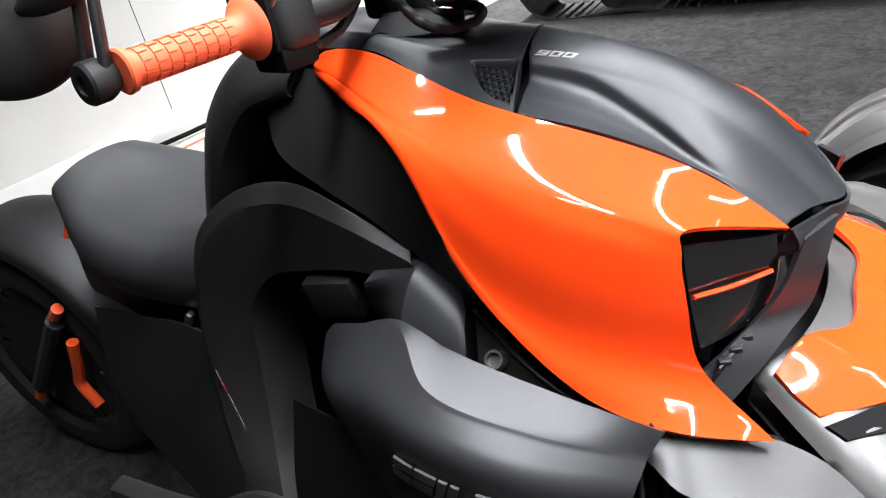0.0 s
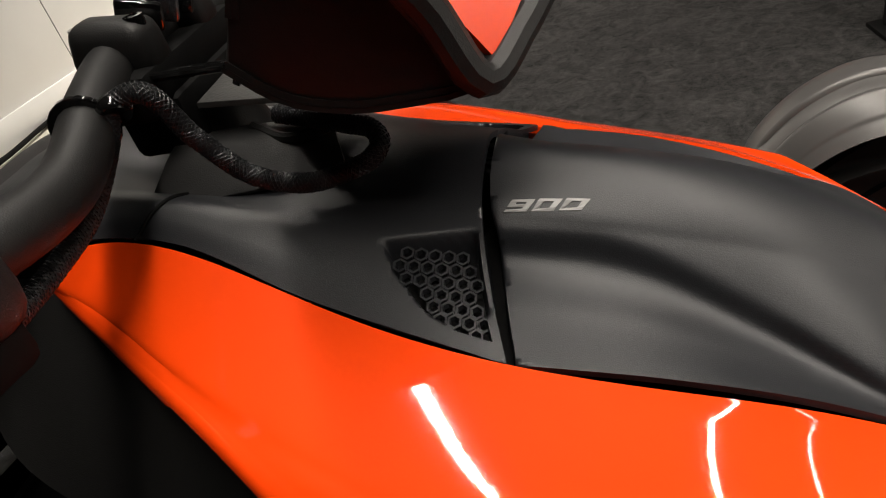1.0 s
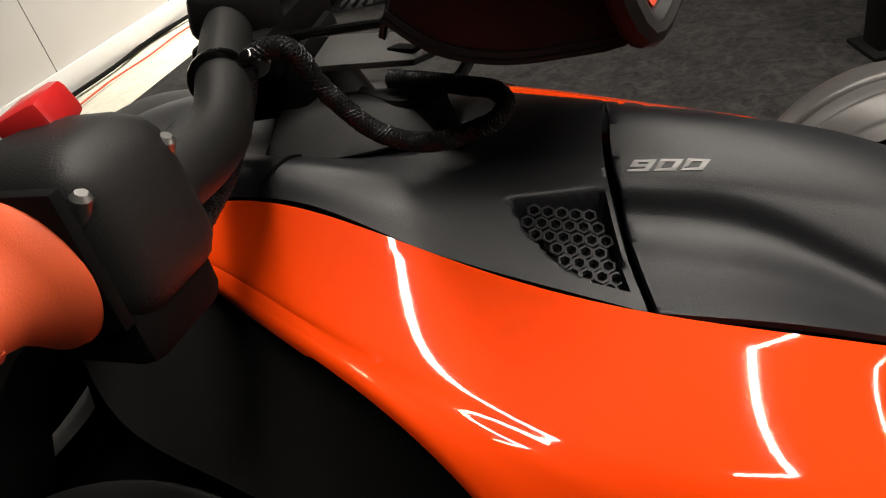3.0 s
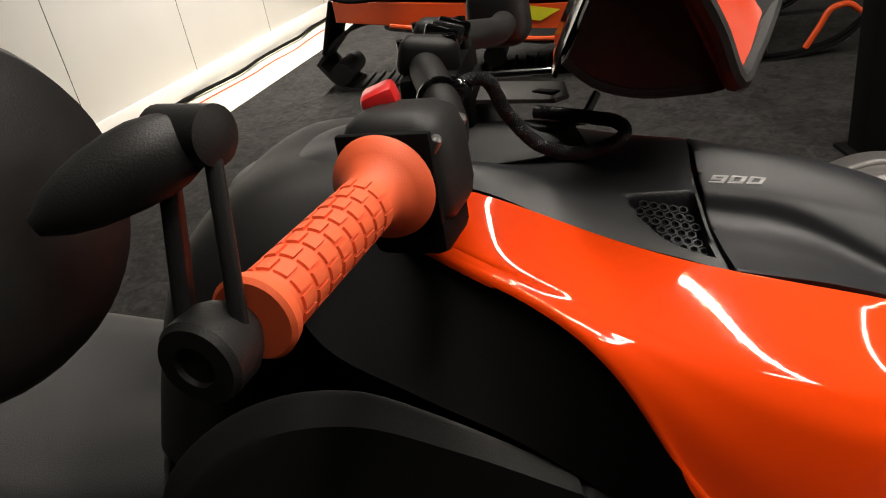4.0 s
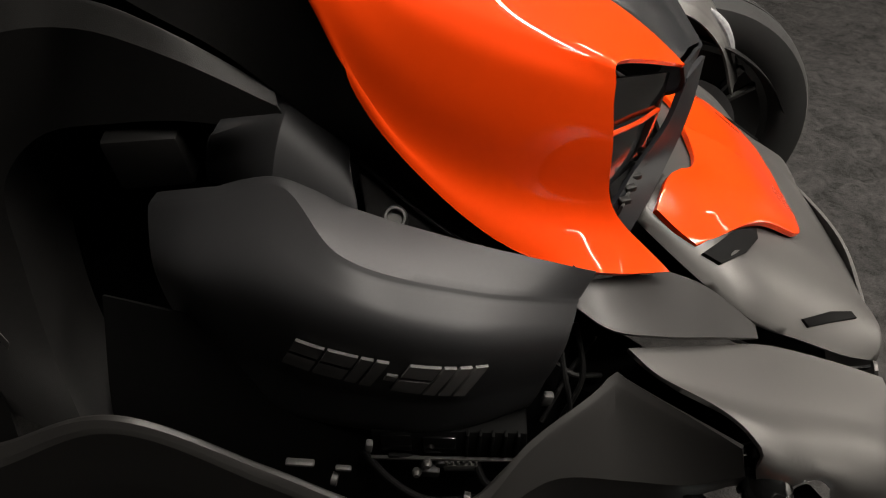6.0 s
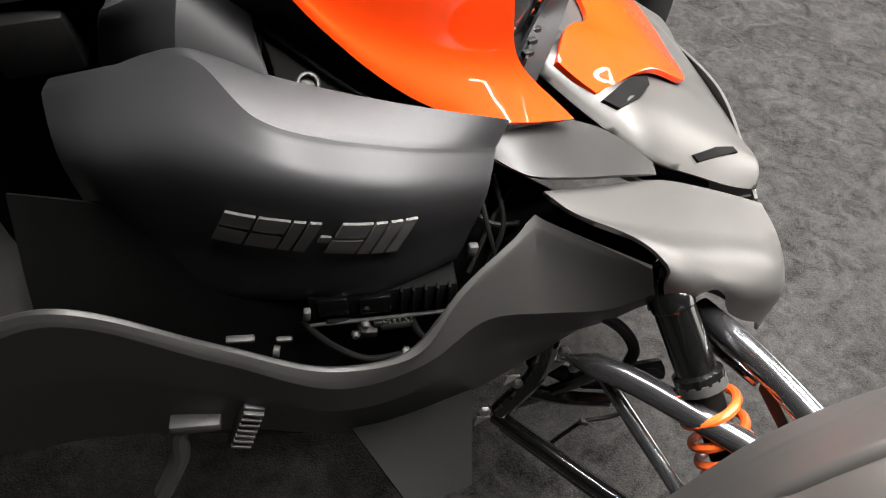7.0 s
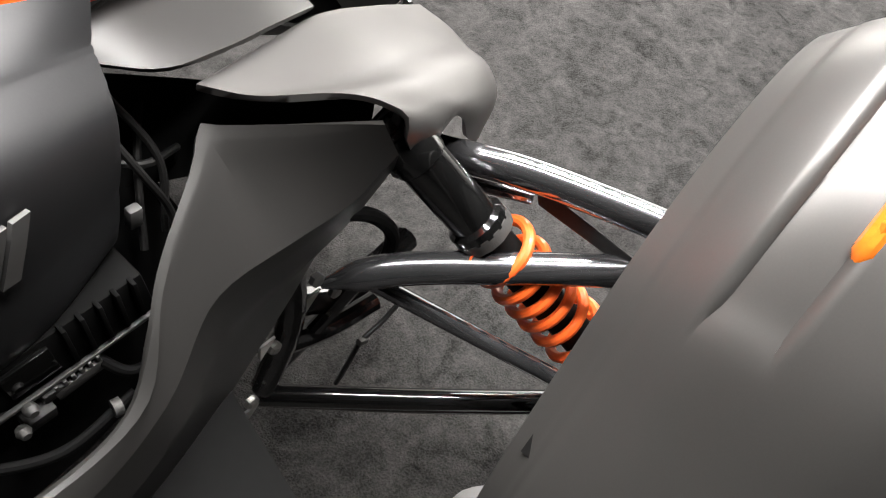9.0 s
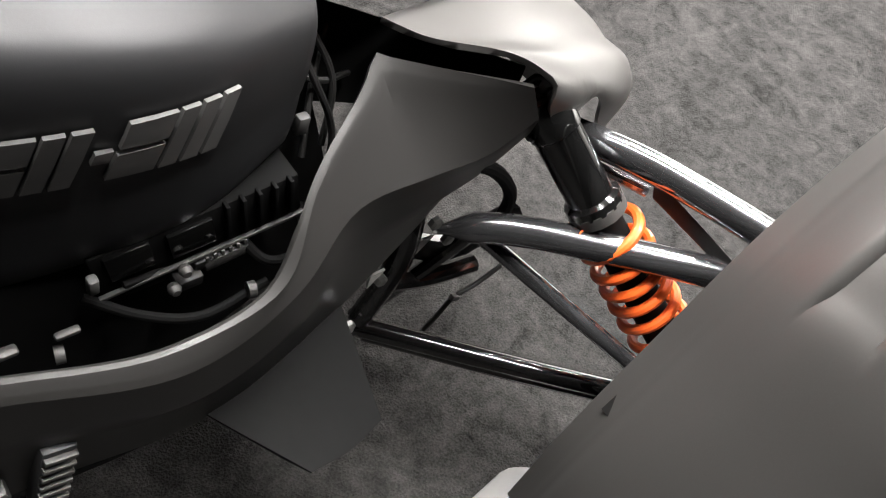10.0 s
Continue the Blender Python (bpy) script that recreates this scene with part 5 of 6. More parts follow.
# handlebar
bar = part("handlebar", tube(B(), [(-0.367, 0.325, 1.028), (-0.362, 0.28, 1.027), (-0.365, 0.19, 1.03), (-0.385, 0.12, 1.043), (-0.406, 0.07, 1.048), (-0.406, -0.005, 1.048), (-0.39, -0.06, 1.043), (-0.372, -0.125, 1.030), (-0.375, -0.20, 1.036), (-0.388, -0.240, 1.0405), (-0.392, -0.258, 1.0415)], 0.0150, 18, 80), BLACK, trike, "matt black handlebar tube")
g0, g1 = V(-0.390, -0.244, 1.041), V(-0.4135, -0.386, 1.046)
ax = (g1 - g0).normalized()
gm = Matrix.Translation(g0) @ ax.to_track_quat("X", "Z").to_matrix().to_4x4()
L = (g1 - g0).length


def grip(m, length):
    """A rubber grip: flange, tapered neck, staggered raised blocks and an end collar."""
    bm = B()
    turned(bm, [(0, 0.012), (0, 0.030), (0.003, 0.0315), (0.006, 0.0305), (0.011, 0.0245), (0.018, 0.0178), (0.026, 0.0156), (length * 0.5, 0.0152), (length - 0.010, 0.0154), (length - 0.008, 0.0190), (length - 0.002, 0.0200), (length, 0.018), (length, 0.012)], m, 40)
    return bm


def grip_block(step, per=12):
    """One raised rubber block of the grip's pattern, on the grip's own axis."""
    bm = B()
    ws = [0.06 + (2 * math.pi / per - 0.12) * j / 3 for j in range(4)]
    lo = [[bm.verts.new((x, 0.0146 * math.cos(w), 0.0146 * math.sin(w))) for w in ws] for x in (0.0012, step - 0.0012)]
    hi = [[bm.verts.new((x, 0.0167 * math.cos(w), 0.0167 * math.sin(w))) for w in ws] for x in (0.0018, step - 0.0018)]
    for j in range(3):
        bm.faces.new((hi[0][j], hi[0][j + 1], hi[1][j + 1], hi[1][j]))
        bm.faces.new((lo[0][j], lo[0][j + 1], hi[0][j + 1], hi[0][j]))
        bm.faces.new((hi[1][j], hi[1][j + 1], lo[1][j + 1], lo[1][j]))
    for j in (0, 3):
        bm.faces.new((lo[0][j], hi[0][j], hi[1][j], lo[1][j]))
    return mesh_from("grip_block", bm, ORANGE_RUBBER)


GRIP_ROWS = 8
GRIP_STEP = (L - 0.042) / GRIP_ROWS
block_mesh = grip_block(GRIP_STEP)
part("switch_box", block(B(), pose(-0.368, 0.268, 1.034, 0, 0, -8), 0.074, 0.066, 0.074, 0.02, 0.92, 4), BLACK, trike, "black switch housing", 50)
g2 = Matrix.Translation((-0.365, 0.308, 1.027)) @ V(-0.15, 0.9, 0.03).to_track_quat("X", "Z").to_matrix().to_4x4()
for m in (gm, g2):
    sleeve = part("grip", grip(m, L), ORANGE_RUBBER, trike, "orange rubber grip with block pattern")
    for r in range(GRIP_ROWS):
        for k in range(12):
            ob = new("grip_block", block_mesh)
            ob.parent = sleeve
            ob.matrix_local = m @ Matrix.Translation((0.028 + r * GRIP_STEP, 0, 0)) @ Matrix.Rotation(2 * math.pi * (k + 0.5 * (r % 2)) / 12, 4, "X")
sw = Matrix.Translation((-0.382, -0.214, 1.041)) @ ax.to_track_quat("X", "Z").to_matrix().to_4x4()
box = part("switch_box", block(B(), sw @ pose(0.0, 0.0, 0.002), 0.062, 0.072, 0.070, 0.018, 0.92, 4), BLACK, trike, "black switch housing", 50)
part("switch_lower", block(B(), sw @ pose(0.004, 0.004, -0.034), 0.05, 0.05, 0.03, 0.008), DEEP, box)
part("start_button", block(B(), Matrix.Translation((-0.397, -0.194, 1.077)) @ pose(0, 0, 0, 0, -15, 10), 0.022, 0.026, 0.016, 0.004), RED, box, "red rocker button")
for q in ((-0.358, -0.240, 1.063), (-0.350, -0.197, 1.060)):
    part("screw", turned(B(), [(-0.012, 0.0038), (0.002, 0.0038), (0.004, 0.0022)], Matrix.Translation(q) @ pose(0, 0, 0, 0, -60, 0), 12), SILVER, box)
part("box_seam", block(B(), sw @ pose(0.030, 0.0, 0.002), 0.006, 0.058, 0.056, 0.002), DEEP, box)

# bar-end mirror
boss = Matrix.Translation((-0.423, -0.402, 1.045)) @ ax.to_track_quat("X", "Z").to_matrix().to_4x4()
mirror = part("bar_end_mirror", turned(B(), [(-0.016, 0.012), (-0.010, 0.016), (-0.004, 0.0185), (0.010, 0.0185), (0.013, 0.0165), (0.0135, 0.009), (0.011, 0.0085), (0.011, 0.003)], boss, 32), BLACK, trike, "black bar-end mirror on a forked arm", 30)
for dx in (-0.0115, 0.0115):
    lo, hi = V(-0.424 + dx, -0.400, 1.042), V(-0.419 + dx * 0.8, -0.379, 1.124)
    m = Matrix.Translation((lo + hi) / 2) @ (hi - lo).to_track_quat("Z", "Y").to_matrix().to_4x4()
    part("arm_strut", block(B(), m @ pose(0, 0, 0, 0, 0, 35), 0.0075, 0.0135, (hi - lo).length, 0.0026, 0.92, 3), BLACK, mirror, "flat black arm plate")
part("pivot", turned(B(), [(-0.016, 0.006), (-0.014, 0.0115), (0.014, 0.0115), (0.016, 0.006)], Matrix.Translation((-0.419, -0.378, 1.124)) @ V(0.95, -0.3, 0).to_track_quat("X", "Z").to_matrix().to_4x4(), 24), BLACK, mirror)
part("stalk", tube(B(), [(-0.417, -0.378, 1.123), (-0.440, -0.394, 1.117), (-0.466, -0.414, 1.108)], [0.0105, 0.0140, 0.0155, 0.0152, 0.0142, 0.0125, 0.0095, 0.004], 18, 8), BLACK, mirror)
mm = Matrix.Translation((-0.508, -0.405, 1.108)) @ V(1.0, -0.35, 0.12).to_track_quat("X", "Z").to_matrix().to_4x4()
part("mirror_shell", turned(B(), [(-0.012, 0.066), (-0.008, 0.071), (0.0, 0.072), (0.012, 0.066), (0.022, 0.050), (0.028, 0.026), (0.030, 0.002)], mm, 48), BLACK, mirror, "round black mirror back", 60)
part("mirror_glass", turned(B(), [(-0.0135, 0.064), (-0.0125, 0.0645)], mm, 48), material("mirror_silver", (0.8, 0.8, 0.8), 0.03, metal=1.0), mirror, "round mirror glass")

# clamp, bracket, gauge
clamp = part("bar_clamp", block(B(), pose(-0.402, 0.035, 1.030), 0.052, 0.13, 0.03, 0.006), DEEP, trike, "black handlebar clamp")
for y in (0.0, 0.07):
    part("clamp_cap", block(B(), pose(-0.403, y, 1.056, 0, 8, 0), 0.058, 0.034, 0.034, 0.010, 0.85, 3), BLACK, clamp)
    for x in (-0.384, -0.424):
        part("clamp_bolt", turned(B(), [(-0.004, 0.006), (0.003, 0.006), (0.003, 0.0035), (0.0, 0.003)], Matrix.Translation((x, y, 1.0685)) @ pose(0, 0, 0, 0, -90, 0), 16), GLOSS, clamp, "black socket-head bolt")
for k in range(3):
    part("clip", block(B(), pose(-0.395 + 0.004 * k, 0.022 + 0.013 * k, 1.066, 0, 20, 10), 0.03, 0.007, 0.018, 0.003), (GLOSS, STEEL, GLOSS)[k], clamp)
part("fork_crown", block(B(), pose(-0.395, 0.035, 1.005), 0.05, 0.10, 0.04, 0.008), DEEP, trike, "black steering crown")
part("steering_stem", tube(B(), [(-0.385, 0.03, 1.0), (-0.36, 0.03, 0.94)], 0.03, 16, 4), BLACK, trike)
plate = part("bracket_plate", prism(B(), [(-0.368, -0.004, 1.014), (-0.30, -0.006, 1.008), (-0.288, 0.004, 1.008), (-0.292, 0.04, 1.009), (-0.368, 0.05, 1.015)], (0.1, 0, 1), 0.004, 0.001), CAST, trike, "dark metal bracket plate with a slot")
# solid bar, its deep black painted for the shade in the slot
part("slot_hole", block(B(), pose(-0.308, 0.012, 1.0095, 0, 8, 60), 0.012, 0.022, 0.003, 0.001), DEEP, plate)
for y, z in ((-0.02, 1.040), (0.0, 1.034)):
    part("bracket_rod", tube(B(), [(-0.385, y, z), (-0.285, y + 0.006, z - 0.006)], 0.003, 10, 4), GLOSS, trike, "gloss black bracket rod")
prof = [(-0.288, 1.060), (-0.268, 1.041), (-0.238, 1.030), (-0.205, 1.028), (-0.178, 1.030), (-0.205, 1.09), (-0.235, 1.16), (-0.25, 1.20), (-0.262, 1.20), (-0.252, 1.13), (-0.274, 1.08)]
pod = B()
shell(pod, loft(crossed([[(x * 0.98 - 0.004, -0.045, z) for x, z in prof], [(x, -0.085, z) for x, z in prof], [(x, -0.088, z) for x, z in prof], [(x, 0.0, z) for x, z in prof]])[1:-1], 50, 16, True), 0.003, 0)
for sy in (1, -1):
    prism(pod, [(x, -0.0865 * sy, z) for x, z in prof][::sy], (0, -sy, 0), 0.004, 0.002)
gauge = part("gauge_pod", pod, BLACK, trike, "black gauge pod on the handlebar")
part("gauge_screen", prism(B(), [(-0.2985, -0.07, 1.045), (-0.2985, 0.07, 1.045), (-0.262, 0.06, 1.115), (-0.262, -0.06, 1.115)], (-0.8, 0, 0.5), 0.004, 0.001), GLOSS, gauge, "glossy dark gauge screen")
sr = [(-0.167, -0.079, 1.036), (-0.186, -0.090, 1.075), (-0.207, -0.102, 1.115), (-0.232, -0.112, 1.165), (-0.25, -0.113, 1.205)]
sc = [(-0.136, 0.0, 1.075), (-0.157, 0.0, 1.112), (-0.181, 0.0, 1.150), (-0.209, 0.0, 1.188), (-0.228, 0.0, 1.22)]
sm1 = [(-0.152, -0.045, 1.056), (-0.171, -0.05, 1.096), (-0.193, -0.056, 1.135), (-0.219, -0.06, 1.178), (-0.237, -0.062, 1.214)]
spo = part("gauge_spoiler", shell(B(), loft(crossed([sr, sm1, sc]), 24, 25), 0.004, 0.001), ORANGE, gauge, "orange spoiler in front of the gauge")
rim = [(-0.245, -0.112, 1.205), (-0.205, -0.104, 1.11), (-0.185, -0.094, 1.07), (-0.170, -0.088, 1.032), (-0.156, -0.06, 1.040), (-0.141, -0.03, 1.055), (-0.130, 0.0, 1.068)]
rim = rim + [(x, -y, z) for x, y, z in rim[-2::-1]]
part("spoiler_rim", tube(B(), rim, 0.0085, 10, 70), BLACK, spo, "black rim round the spoiler")
part("spoiler_back", shell(B(), loft(crossed([[(-0.178, -0.086, 1.03), (-0.21, -0.1, 1.10), (-0.25, -0.108, 1.2)], [(-0.15, -0.045, 1.045), (-0.185, -0.055, 1.12), (-0.24, -0.06, 1.2)], [(-0.125, 0, 1.07), (-0.17, 0, 1.14), (-0.225, 0, 1.21)]]), 14, 21), 0.003, 0), BLACK, spo)

# cables
sleeve_way = [(-0.378, -0.19, 1.000), (-0.383, -0.15, 0.999), (-0.382, -0.11, 1.006), (-0.374, -0.085, 1.028), (-0.367, -0.072, 1.047), (-0.352, -0.070, 1.050), (-0.335, -0.066, 1.018), (-0.312, -0.064, 0.989), (-0.282, -0.058, 0.977), (-0.263, -0.054, 0.979), (-0.249, -0.048, 0.982), (-0.245, -0.041, 0.987), (-0.250, -0.033, 0.991), (-0.266, -0.027, 0.994), (-0.288, -0.017, 0.996), (-0.318, -0.005, 0.998)]
sleeve = part("cable_sleeve", tube(B(), sleeve_way, 0.0053, 14, 110), SLEEVE, trike, "black braided cable sleeve")
# woven strands wound both ways round the sleeve
way = spl(sleeve_way, 260)
weave = B()
for hand in (1, -1):
    for k in range(8):
        strand, side = [], V(0, 0, 1)
        for n, p in enumerate(way):
            d = (way[min(n + 1, 259)] - way[max(n - 1, 0)]).normalized()
            side = (side - d * side.dot(d)).normalized()
            w = hand * n * 0.5 + k * math.pi / 4
            lift = 0.0054 + 0.0002 * hand * math.sin(n * 2.0 + k)
            strand.append(p + (side * math.cos(w) + d.cross(side) * math.sin(w)) * lift)
        tube(weave, strand, 0.00055, 4, 260)
tagged(part("braid", weave, SATIN, sleeve, "woven black braid on the sleeve"), "woven black braid on the sleeve", kind="stuff")
part("cable_tie", turned(B(), [(-0.004, 0.0085), (-0.002, 0.0098), (0.002, 0.0098), (0.004, 0.0085)], Matrix.Translation((-0.368, -0.073, 1.044)) @ V(-0.3, 0.7, 0.65).to_track_quat("X", "Z").to_matrix().to_4x4(), 16), GLOSS, trike)
part("cable_tie", turned(B(), [(-0.002, 0.0165), (-0.0015, 0.018), (0.0015, 0.018), (0.002, 0.0165)], Matrix.Translation((-0.384, -0.080, 1.040)) @ V(0.3, -1, -0.1).to_track_quat("X", "Z").to_matrix().to_4x4(), 20), GLOSS, trike)
part("wire_loop", tube(B(), [(-0.34, 0.0, 0.99), (-0.31, -0.015, 0.985), (-0.28, -0.01, 0.99), (-0.265, 0.02, 1.0)], 0.004, 8, 24), BLACK, trike)
part("column_cover", shell(B(), loft([[(-0.40, -0.05, 0.972), (-0.33, -0.045, 0.970), (-0.275, -0.03, 0.972)], [(-0.39, -0.02, 0.992), (-0.33, -0.01, 0.990), (-0.285, 0.0, 0.984)], [(-0.40, 0.05, 0.972), (-0.33, 0.045, 0.970), (-0.275, 0.03, 0.972)]], 14, 12), 0.003, 0.001), BLACK, trike, "satin black cover round the steering column")

# floor plate near the front wheel
thing("floor_plate", prism(B(), [(0.06, -0.545, 0.016), (0.07, -0.66, 0.016), (0.20, -0.66, 0.016), (0.245, -0.585, 0.016), (0.187, -0.541, 0.016), (0.175, -0.534, 0.016), (0.16, -0.532, 0.016)], (0, 0, 1), 0.011, 0.002), BADGE, "flat grey plate under the front wheel", "plate")


# ---- the snowmobile behind ----
def snowmobile():
    sled = root("snowmobile", "orange and black snowmobile parked by the white wall", "snowmobile", (0, 0, 0))
    yc = 4.05
    for y, sy in ((3.55, -1), (4.55, 1)):
        ski = part("ski", tube(B(), [(0.27, y, 0.02), (0.6, y, 0.022), (0.9, y, 0.03), (1.08, y, 0.09), (1.18, y, 0.18)], [0.012] * 12 + [0.016] * 10 + [0.013, 0.01], 10, 24), DEEP, sled, "black ski with orange loop")
        part("ski_blade", shell(B(), loft([[(0.27, y - 0.06, 0.022), (0.9, y - 0.06, 0.028), (1.08, y - 0.055, 0.085), (1.19, y - 0.03, 0.19)], [(0.27, y + 0.06, 0.022), (0.9, y + 0.06, 0.028), (1.08, y + 0.055, 0.085), (1.19, y + 0.03, 0.19)]], 24, 4), 0.008, 0.002), DEEP, ski)
        part("ski_loop", tube(B(), [(0.90, y, 0.04), (0.96, y, 0.14), (1.02, y, 0.235), (1.10, y, 0.245), (1.16, y, 0.20)], 0.016, 10, 24), ORANGE_DULL, ski, "orange ski loop")
        part("spindle", block(B(), pose(0.66, y, 0.14, 0, -12, 0), 0.06, 0.05, 0.24, 0.012, 0.6), BLACK, sled)
        sh = part("ski_shock", tube(B(), [(0.53, y + 0.14 * -sy * 0, 0.46), (0.67, y, 0.14)], 0.02, 12, 2), DEEP, sled, "black ski shock")
        for k in range(9):
            q = V(0.54, y, 0.43).lerp(V(0.655, y, 0.17), k / 8)
            part("coil", turned(B(), [(-0.006, 0.026), (-0.004, 0.033), (0.004, 0.033), (0.006, 0.026)], Matrix.Translation(q) @ V(0.14, 0, -0.32).to_track_quat("X", "Z").to_matrix().to_4x4(), 16), STEEL, sh)
        for dz in (0.0, 0.12):
            part("a_arm", tube(B(), [(0.45, yc + sy * 0.15, 0.30 + dz), (0.64, y - sy * 0.02, 0.13 + dz)], 0.014, 8, 2), BLACK, sled)
    for sy in (-1, 1):
        y = yc + sy * 0.22
        part("tunnel_side", prism(B(), [(-1.75, y, 0.58), (-1.75, y, 0.45), (-0.5, y, 0.23), (0.1, y, 0.22), (0.1, y, 0.36), (-0.5, y, 0.40)][::-sy], (0, sy, 0), 0.02, 0.006), ORANGE_DULL, sled, "orange tunnel side")
        part("running_board", prism(B(), [(-1.45, y, 0.40), (-0.5, y, 0.24), (0.25, y, 0.20), (0.25, y + sy * 0.18, 0.20), (-0.5, y + sy * 0.16, 0.23), (-1.4, y + sy * 0.04, 0.39)][::-sy], (0, 0, 1), 0.025, 0.005), BLACK, sled)
        part("board_edge", tube(B(), [(-1.4, y + sy * 0.05, 0.40), (-0.5, y + sy * 0.17, 0.24), (0.25, y + sy * 0.19, 0.215)], 0.013, 8, 16), ORANGE_DULL, sled, "orange running board edge")
        part("decal", prism(B(), [(-0.62, y + sy * 0.022, 0.42), (-0.70, y + sy * 0.022, 0.36), (-0.50, y + sy * 0.022, 0.31), (-0.38, y + sy * 0.022, 0.36)][::-sy], (0, sy, 0), 0.002, 0), YELLOW, sled, "yellow sticker on the tunnel")
        part("nose_panel", prism(B(), [(0.10, y, 0.36), (0.30, y + sy * 0.1, 0.28), (0.62, y + sy * 0.1, 0.36), (0.82, y + sy * 0.04, 0.52), (0.62, y + sy * 0.02, 0.78), (0.2, y, 0.80)][::-sy], (0, sy, 0.1), 0.03, 0.012), ORANGE_DULL, sled, "orange side panel of the snowmobile")
        part("nose_dark", prism(B(), [(0.35, y + sy * 0.108, 0.40), (0.55, y + sy * 0.108, 0.42), (0.68, y + sy * 0.085, 0.56), (0.42, y + sy * 0.07, 0.58)][::-sy], (0, sy, 0.1), 0.01, 0.004), BLACK, sled)
        part("decal", prism(B(), [(0.30, y + sy * 0.108, 0.385), (0.50, y + sy * 0.108, 0.36), (0.56, y + sy * 0.108, 0.40), (0.40, y + sy * 0.108, 0.41)][::-sy], (0, sy, 0.1), 0.012, 0), YELLOW, sled, "yellow flash on the side panel")
    part("tunnel_top", block(B(), pose(-0.85, yc, 0.50, 0, 5.5, 0), 1.8, 0.44, 0.03, 0.008), BLACK, sled)
    part("track", shell(B(), loft([[(-1.95, yc - 0.19, 0.20), (-1.80, yc - 0.19, 0.34), (-0.6, yc - 0.19, 0.26), (0.05, yc - 0.19, 0.20), (-0.05, yc - 0.19, 0.04), (-1.2, yc - 0.19, 0.02), (-1.85, yc - 0.19, 0.06), (-1.95, yc - 0.19, 0.20)], [(-1.95, yc + 0.19, 0.20), (-1.80, yc + 0.19, 0.34), (-0.6, yc + 0.19, 0.26), (0.05, yc + 0.19, 0.20), (-0.05, yc + 0.19, 0.04), (-1.2, yc + 0.19, 0.02), (-1.85, yc + 0.19, 0.06), (-1.95, yc + 0.19, 0.20)]], 60, 4), 0.02, 0), RUBBER, sled, "black rubber track")
    for k in range(24):
        part("track_lug", block(B(), pose(-1.75 + 0.07 * k, yc, 0.016), 0.016, 0.36, 0.026, 0.004), RUBBER, sled)
    for x in (-1.8, -1.3, -0.8, -0.25):
        part("idler_wheel", turned(B(), [(-0.19, 0.03), (-0.185, 0.07), (-0.165, 0.07), (0.165, 0.07), (0.185, 0.07), (0.19, 0.03)], pose(x, yc, 0.12, 0, 0, 90), 20), BLACK, sled)
    part("seat", shell(B(), loft([[(-1.35, yc - 0.16, 0.62), (-0.9, yc - 0.17, 0.60), (-0.3, yc - 0.13, 0.62)], [(-1.35, yc - 0.13, 0.78), (-0.9, yc - 0.14, 0.74), (-0.3, yc - 0.1, 0.80)], [(-1.35, yc + 0.13, 0.78), (-0.9, yc + 0.14, 0.74), (-0.3, yc + 0.1, 0.80)], [(-1.35, yc + 0.16, 0.62), (-0.9, yc + 0.17, 0.60), (-0.3, yc + 0.13, 0.62)]], 16, 16), 0.01, 0.002), VINYL, sled, "black snowmobile seat")
    part("cargo_box", block(B(), pose(-1.22, yc, 0.62, 0, 5, 0), 0.26, 0.34, 0.14, 0.02), ORANGE_DULL, sled, "orange cargo box on the tunnel")
    part("rear_bumper", tube(B(), [(-1.35, yc - 0.24, 0.56), (-1.72, yc - 0.25, 0.60), (-1.84, yc - 0.2, 0.68), (-1.84, yc + 0.2, 0.68), (-1.72, yc + 0.25, 0.60), (-1.35, yc + 0.24, 0.56)], 0.017, 10, 50), DEEP, sled, "black rear bumper tube")
    part("snow_flap", block(B(), pose(-1.82, yc, 0.42, 0, 20, 0), 0.03, 0.42, 0.34, 0.006), DEEP, sled, "black snow flap")
    part("hood", shell(B(), loft([[(0.05, yc - 0.22, 0.80), (0.45, yc - 0.22, 0.80), (0.80, yc - 0.15, 0.58)], [(0.05, yc - 0.12, 0.95), (0.4, yc - 0.12, 0.92), (0.82, yc - 0.08, 0.66)], [(0.05, yc + 0.12, 0.95), (0.4, yc + 0.12, 0.92), (0.82, yc + 0.08, 0.66)], [(0.05, yc + 0.22, 0.80), (0.45, yc + 0.22, 0.80), (0.80, yc + 0.15, 0.58)]], 16, 14), 0.008, 0.002), ORANGE_DULL, sled, "orange snowmobile hood")
    part("front_bumper", tube(B(), [(0.70, yc - 0.24, 0.42), (0.95, yc - 0.14, 0.48), (0.95, yc + 0.14, 0.48), (0.70, yc + 0.24, 0.42)], 0.02, 10, 24), DEEP, sled)
    part("belly_pan", block(B(), pose(0.45, yc, 0.34, 0, 10, 0), 0.6, 0.5, 0.2, 0.03), DEEP, sled)
    part("yellow_light", block(B(), pose(0.86, yc - 0.17, 0.47, 0, 0, 20), 0.10, 0.03, 0.05, 0.008), YELLOW, sled, "yellow nose detail")
    part("windshield", shell(B(), loft([[(0.1, yc - 0.2, 0.92), (0.0, yc - 0.2, 1.15)], [(0.25, yc, 0.94), (0.12, yc, 1.18)], [(0.1, yc + 0.2, 0.92), (0.0, yc + 0.2, 1.15)]], 8, 12), 0.004, 0.001), GLOSS, sled)
    part("handlebar", tube(B(), [(-0.15, yc - 0.36, 1.02), (-0.1, yc - 0.15, 1.06), (-0.1, yc + 0.15, 1.06), (-0.15, yc + 0.36, 1.02)], 0.013, 10, 24), BLACK, sled)
    return sled


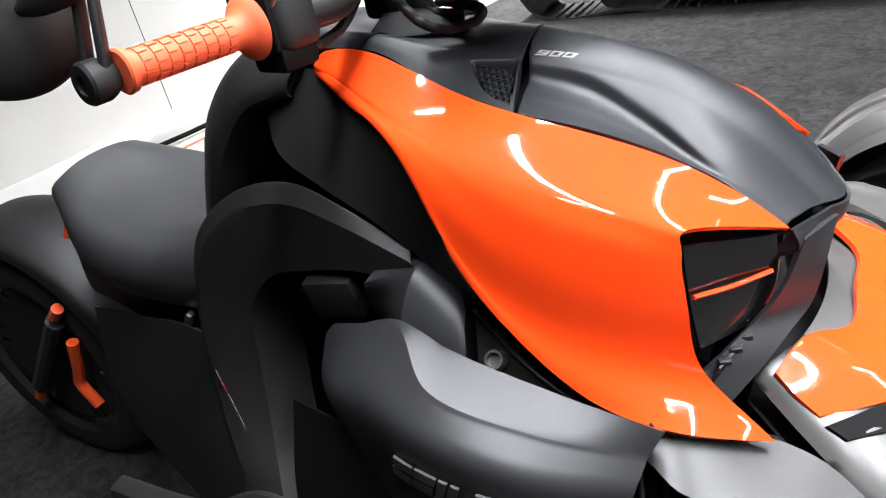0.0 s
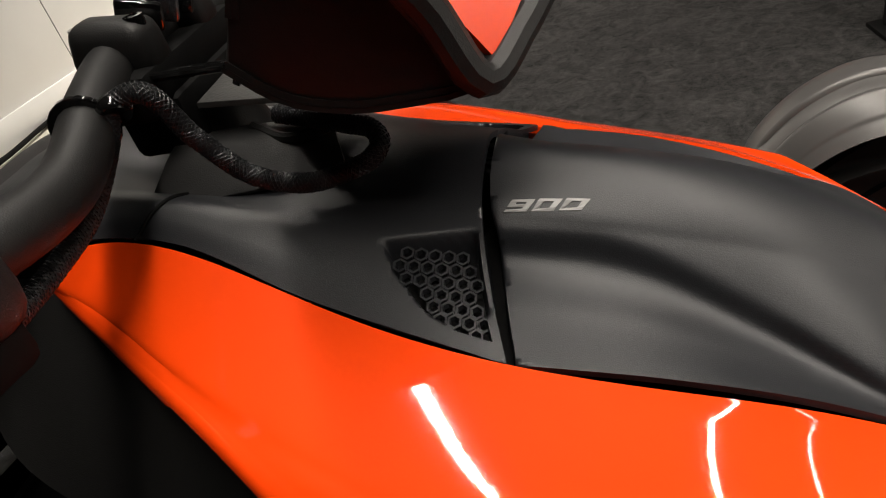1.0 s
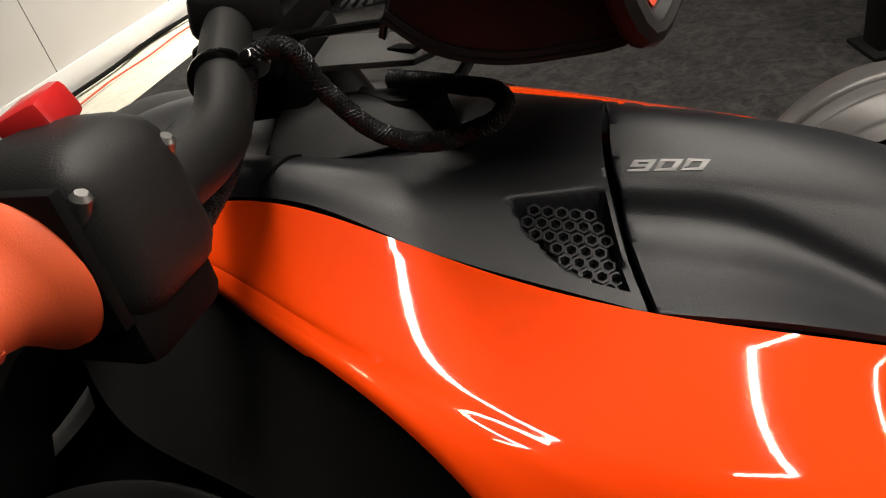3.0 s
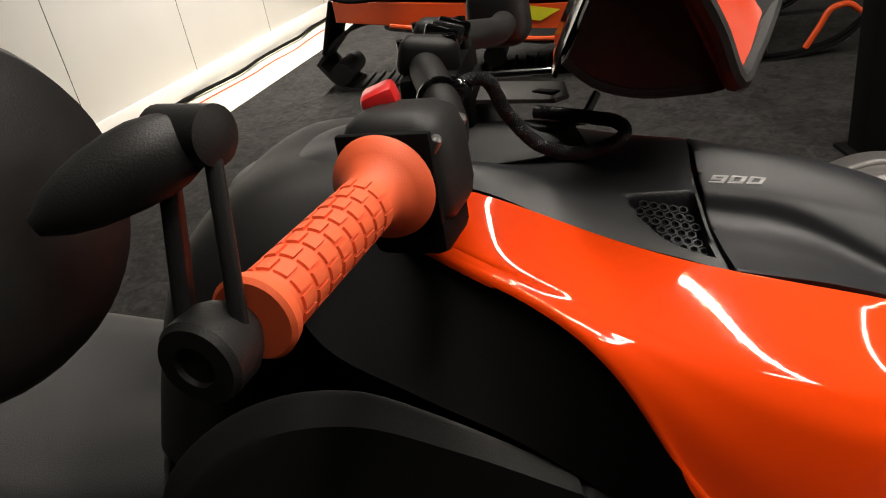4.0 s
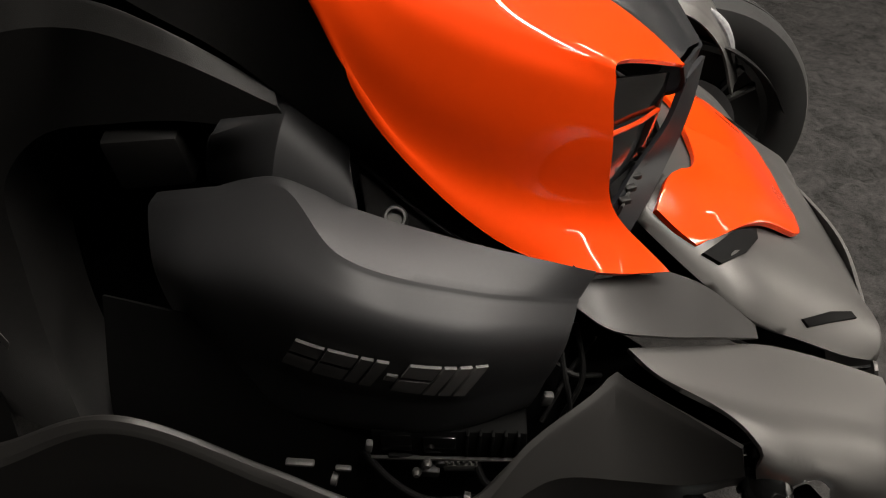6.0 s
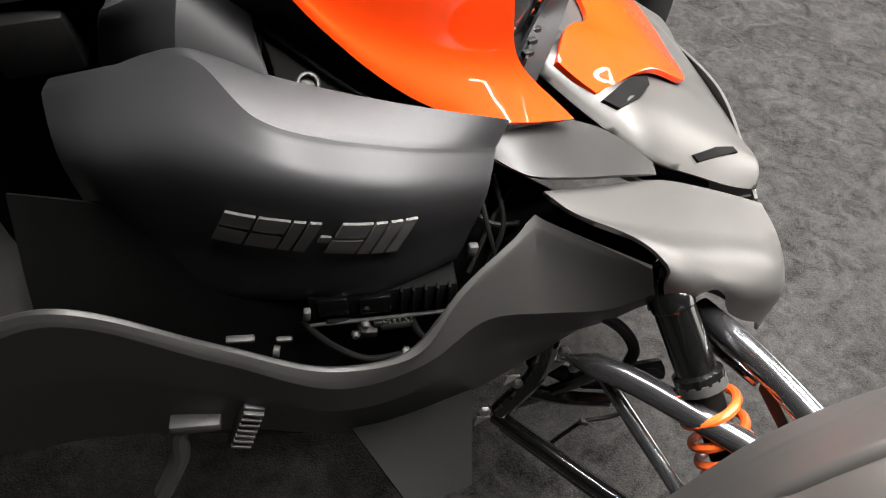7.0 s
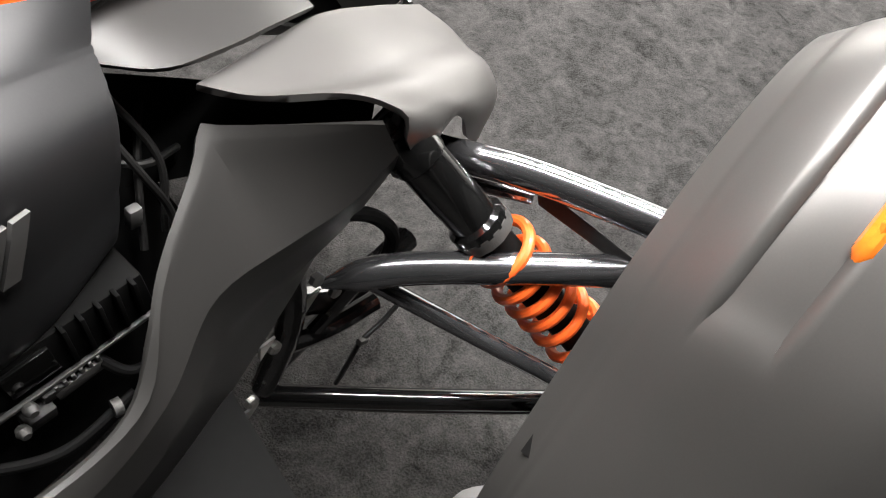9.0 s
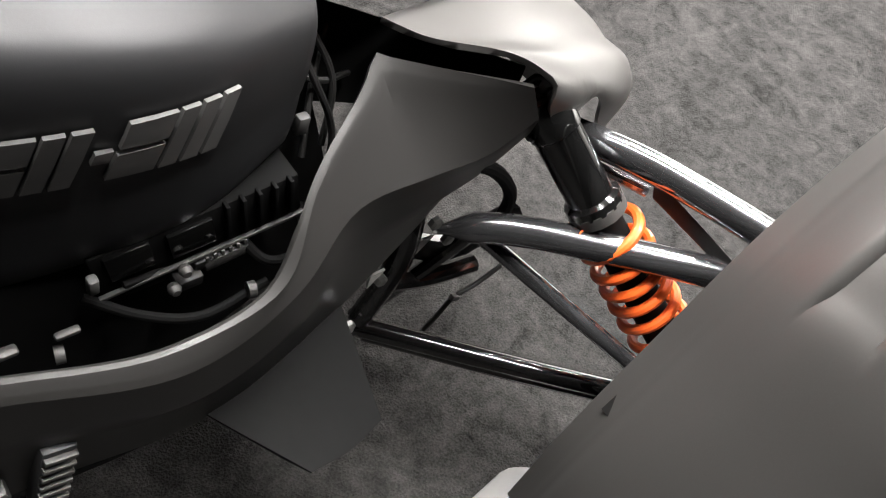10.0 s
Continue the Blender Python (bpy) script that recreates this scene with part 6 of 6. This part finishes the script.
sled = snowmobile()
sign = root("sign_stand", "slim black sign stand on a white base", "stand", (1.12, 5.3, 0))
part("pole", block(B(), pose(0, 0, 0.9), 0.12, 0.05, 1.8, 0.004), DEEP, sign)
part("foot", block(B(), pose(0, 0, 0.02), 0.46, 0.36, 0.02, 0.006), LIGHTGREY, sign, "white base plate")
copy_thing(sign, pose(2.1, 7.6, 0))
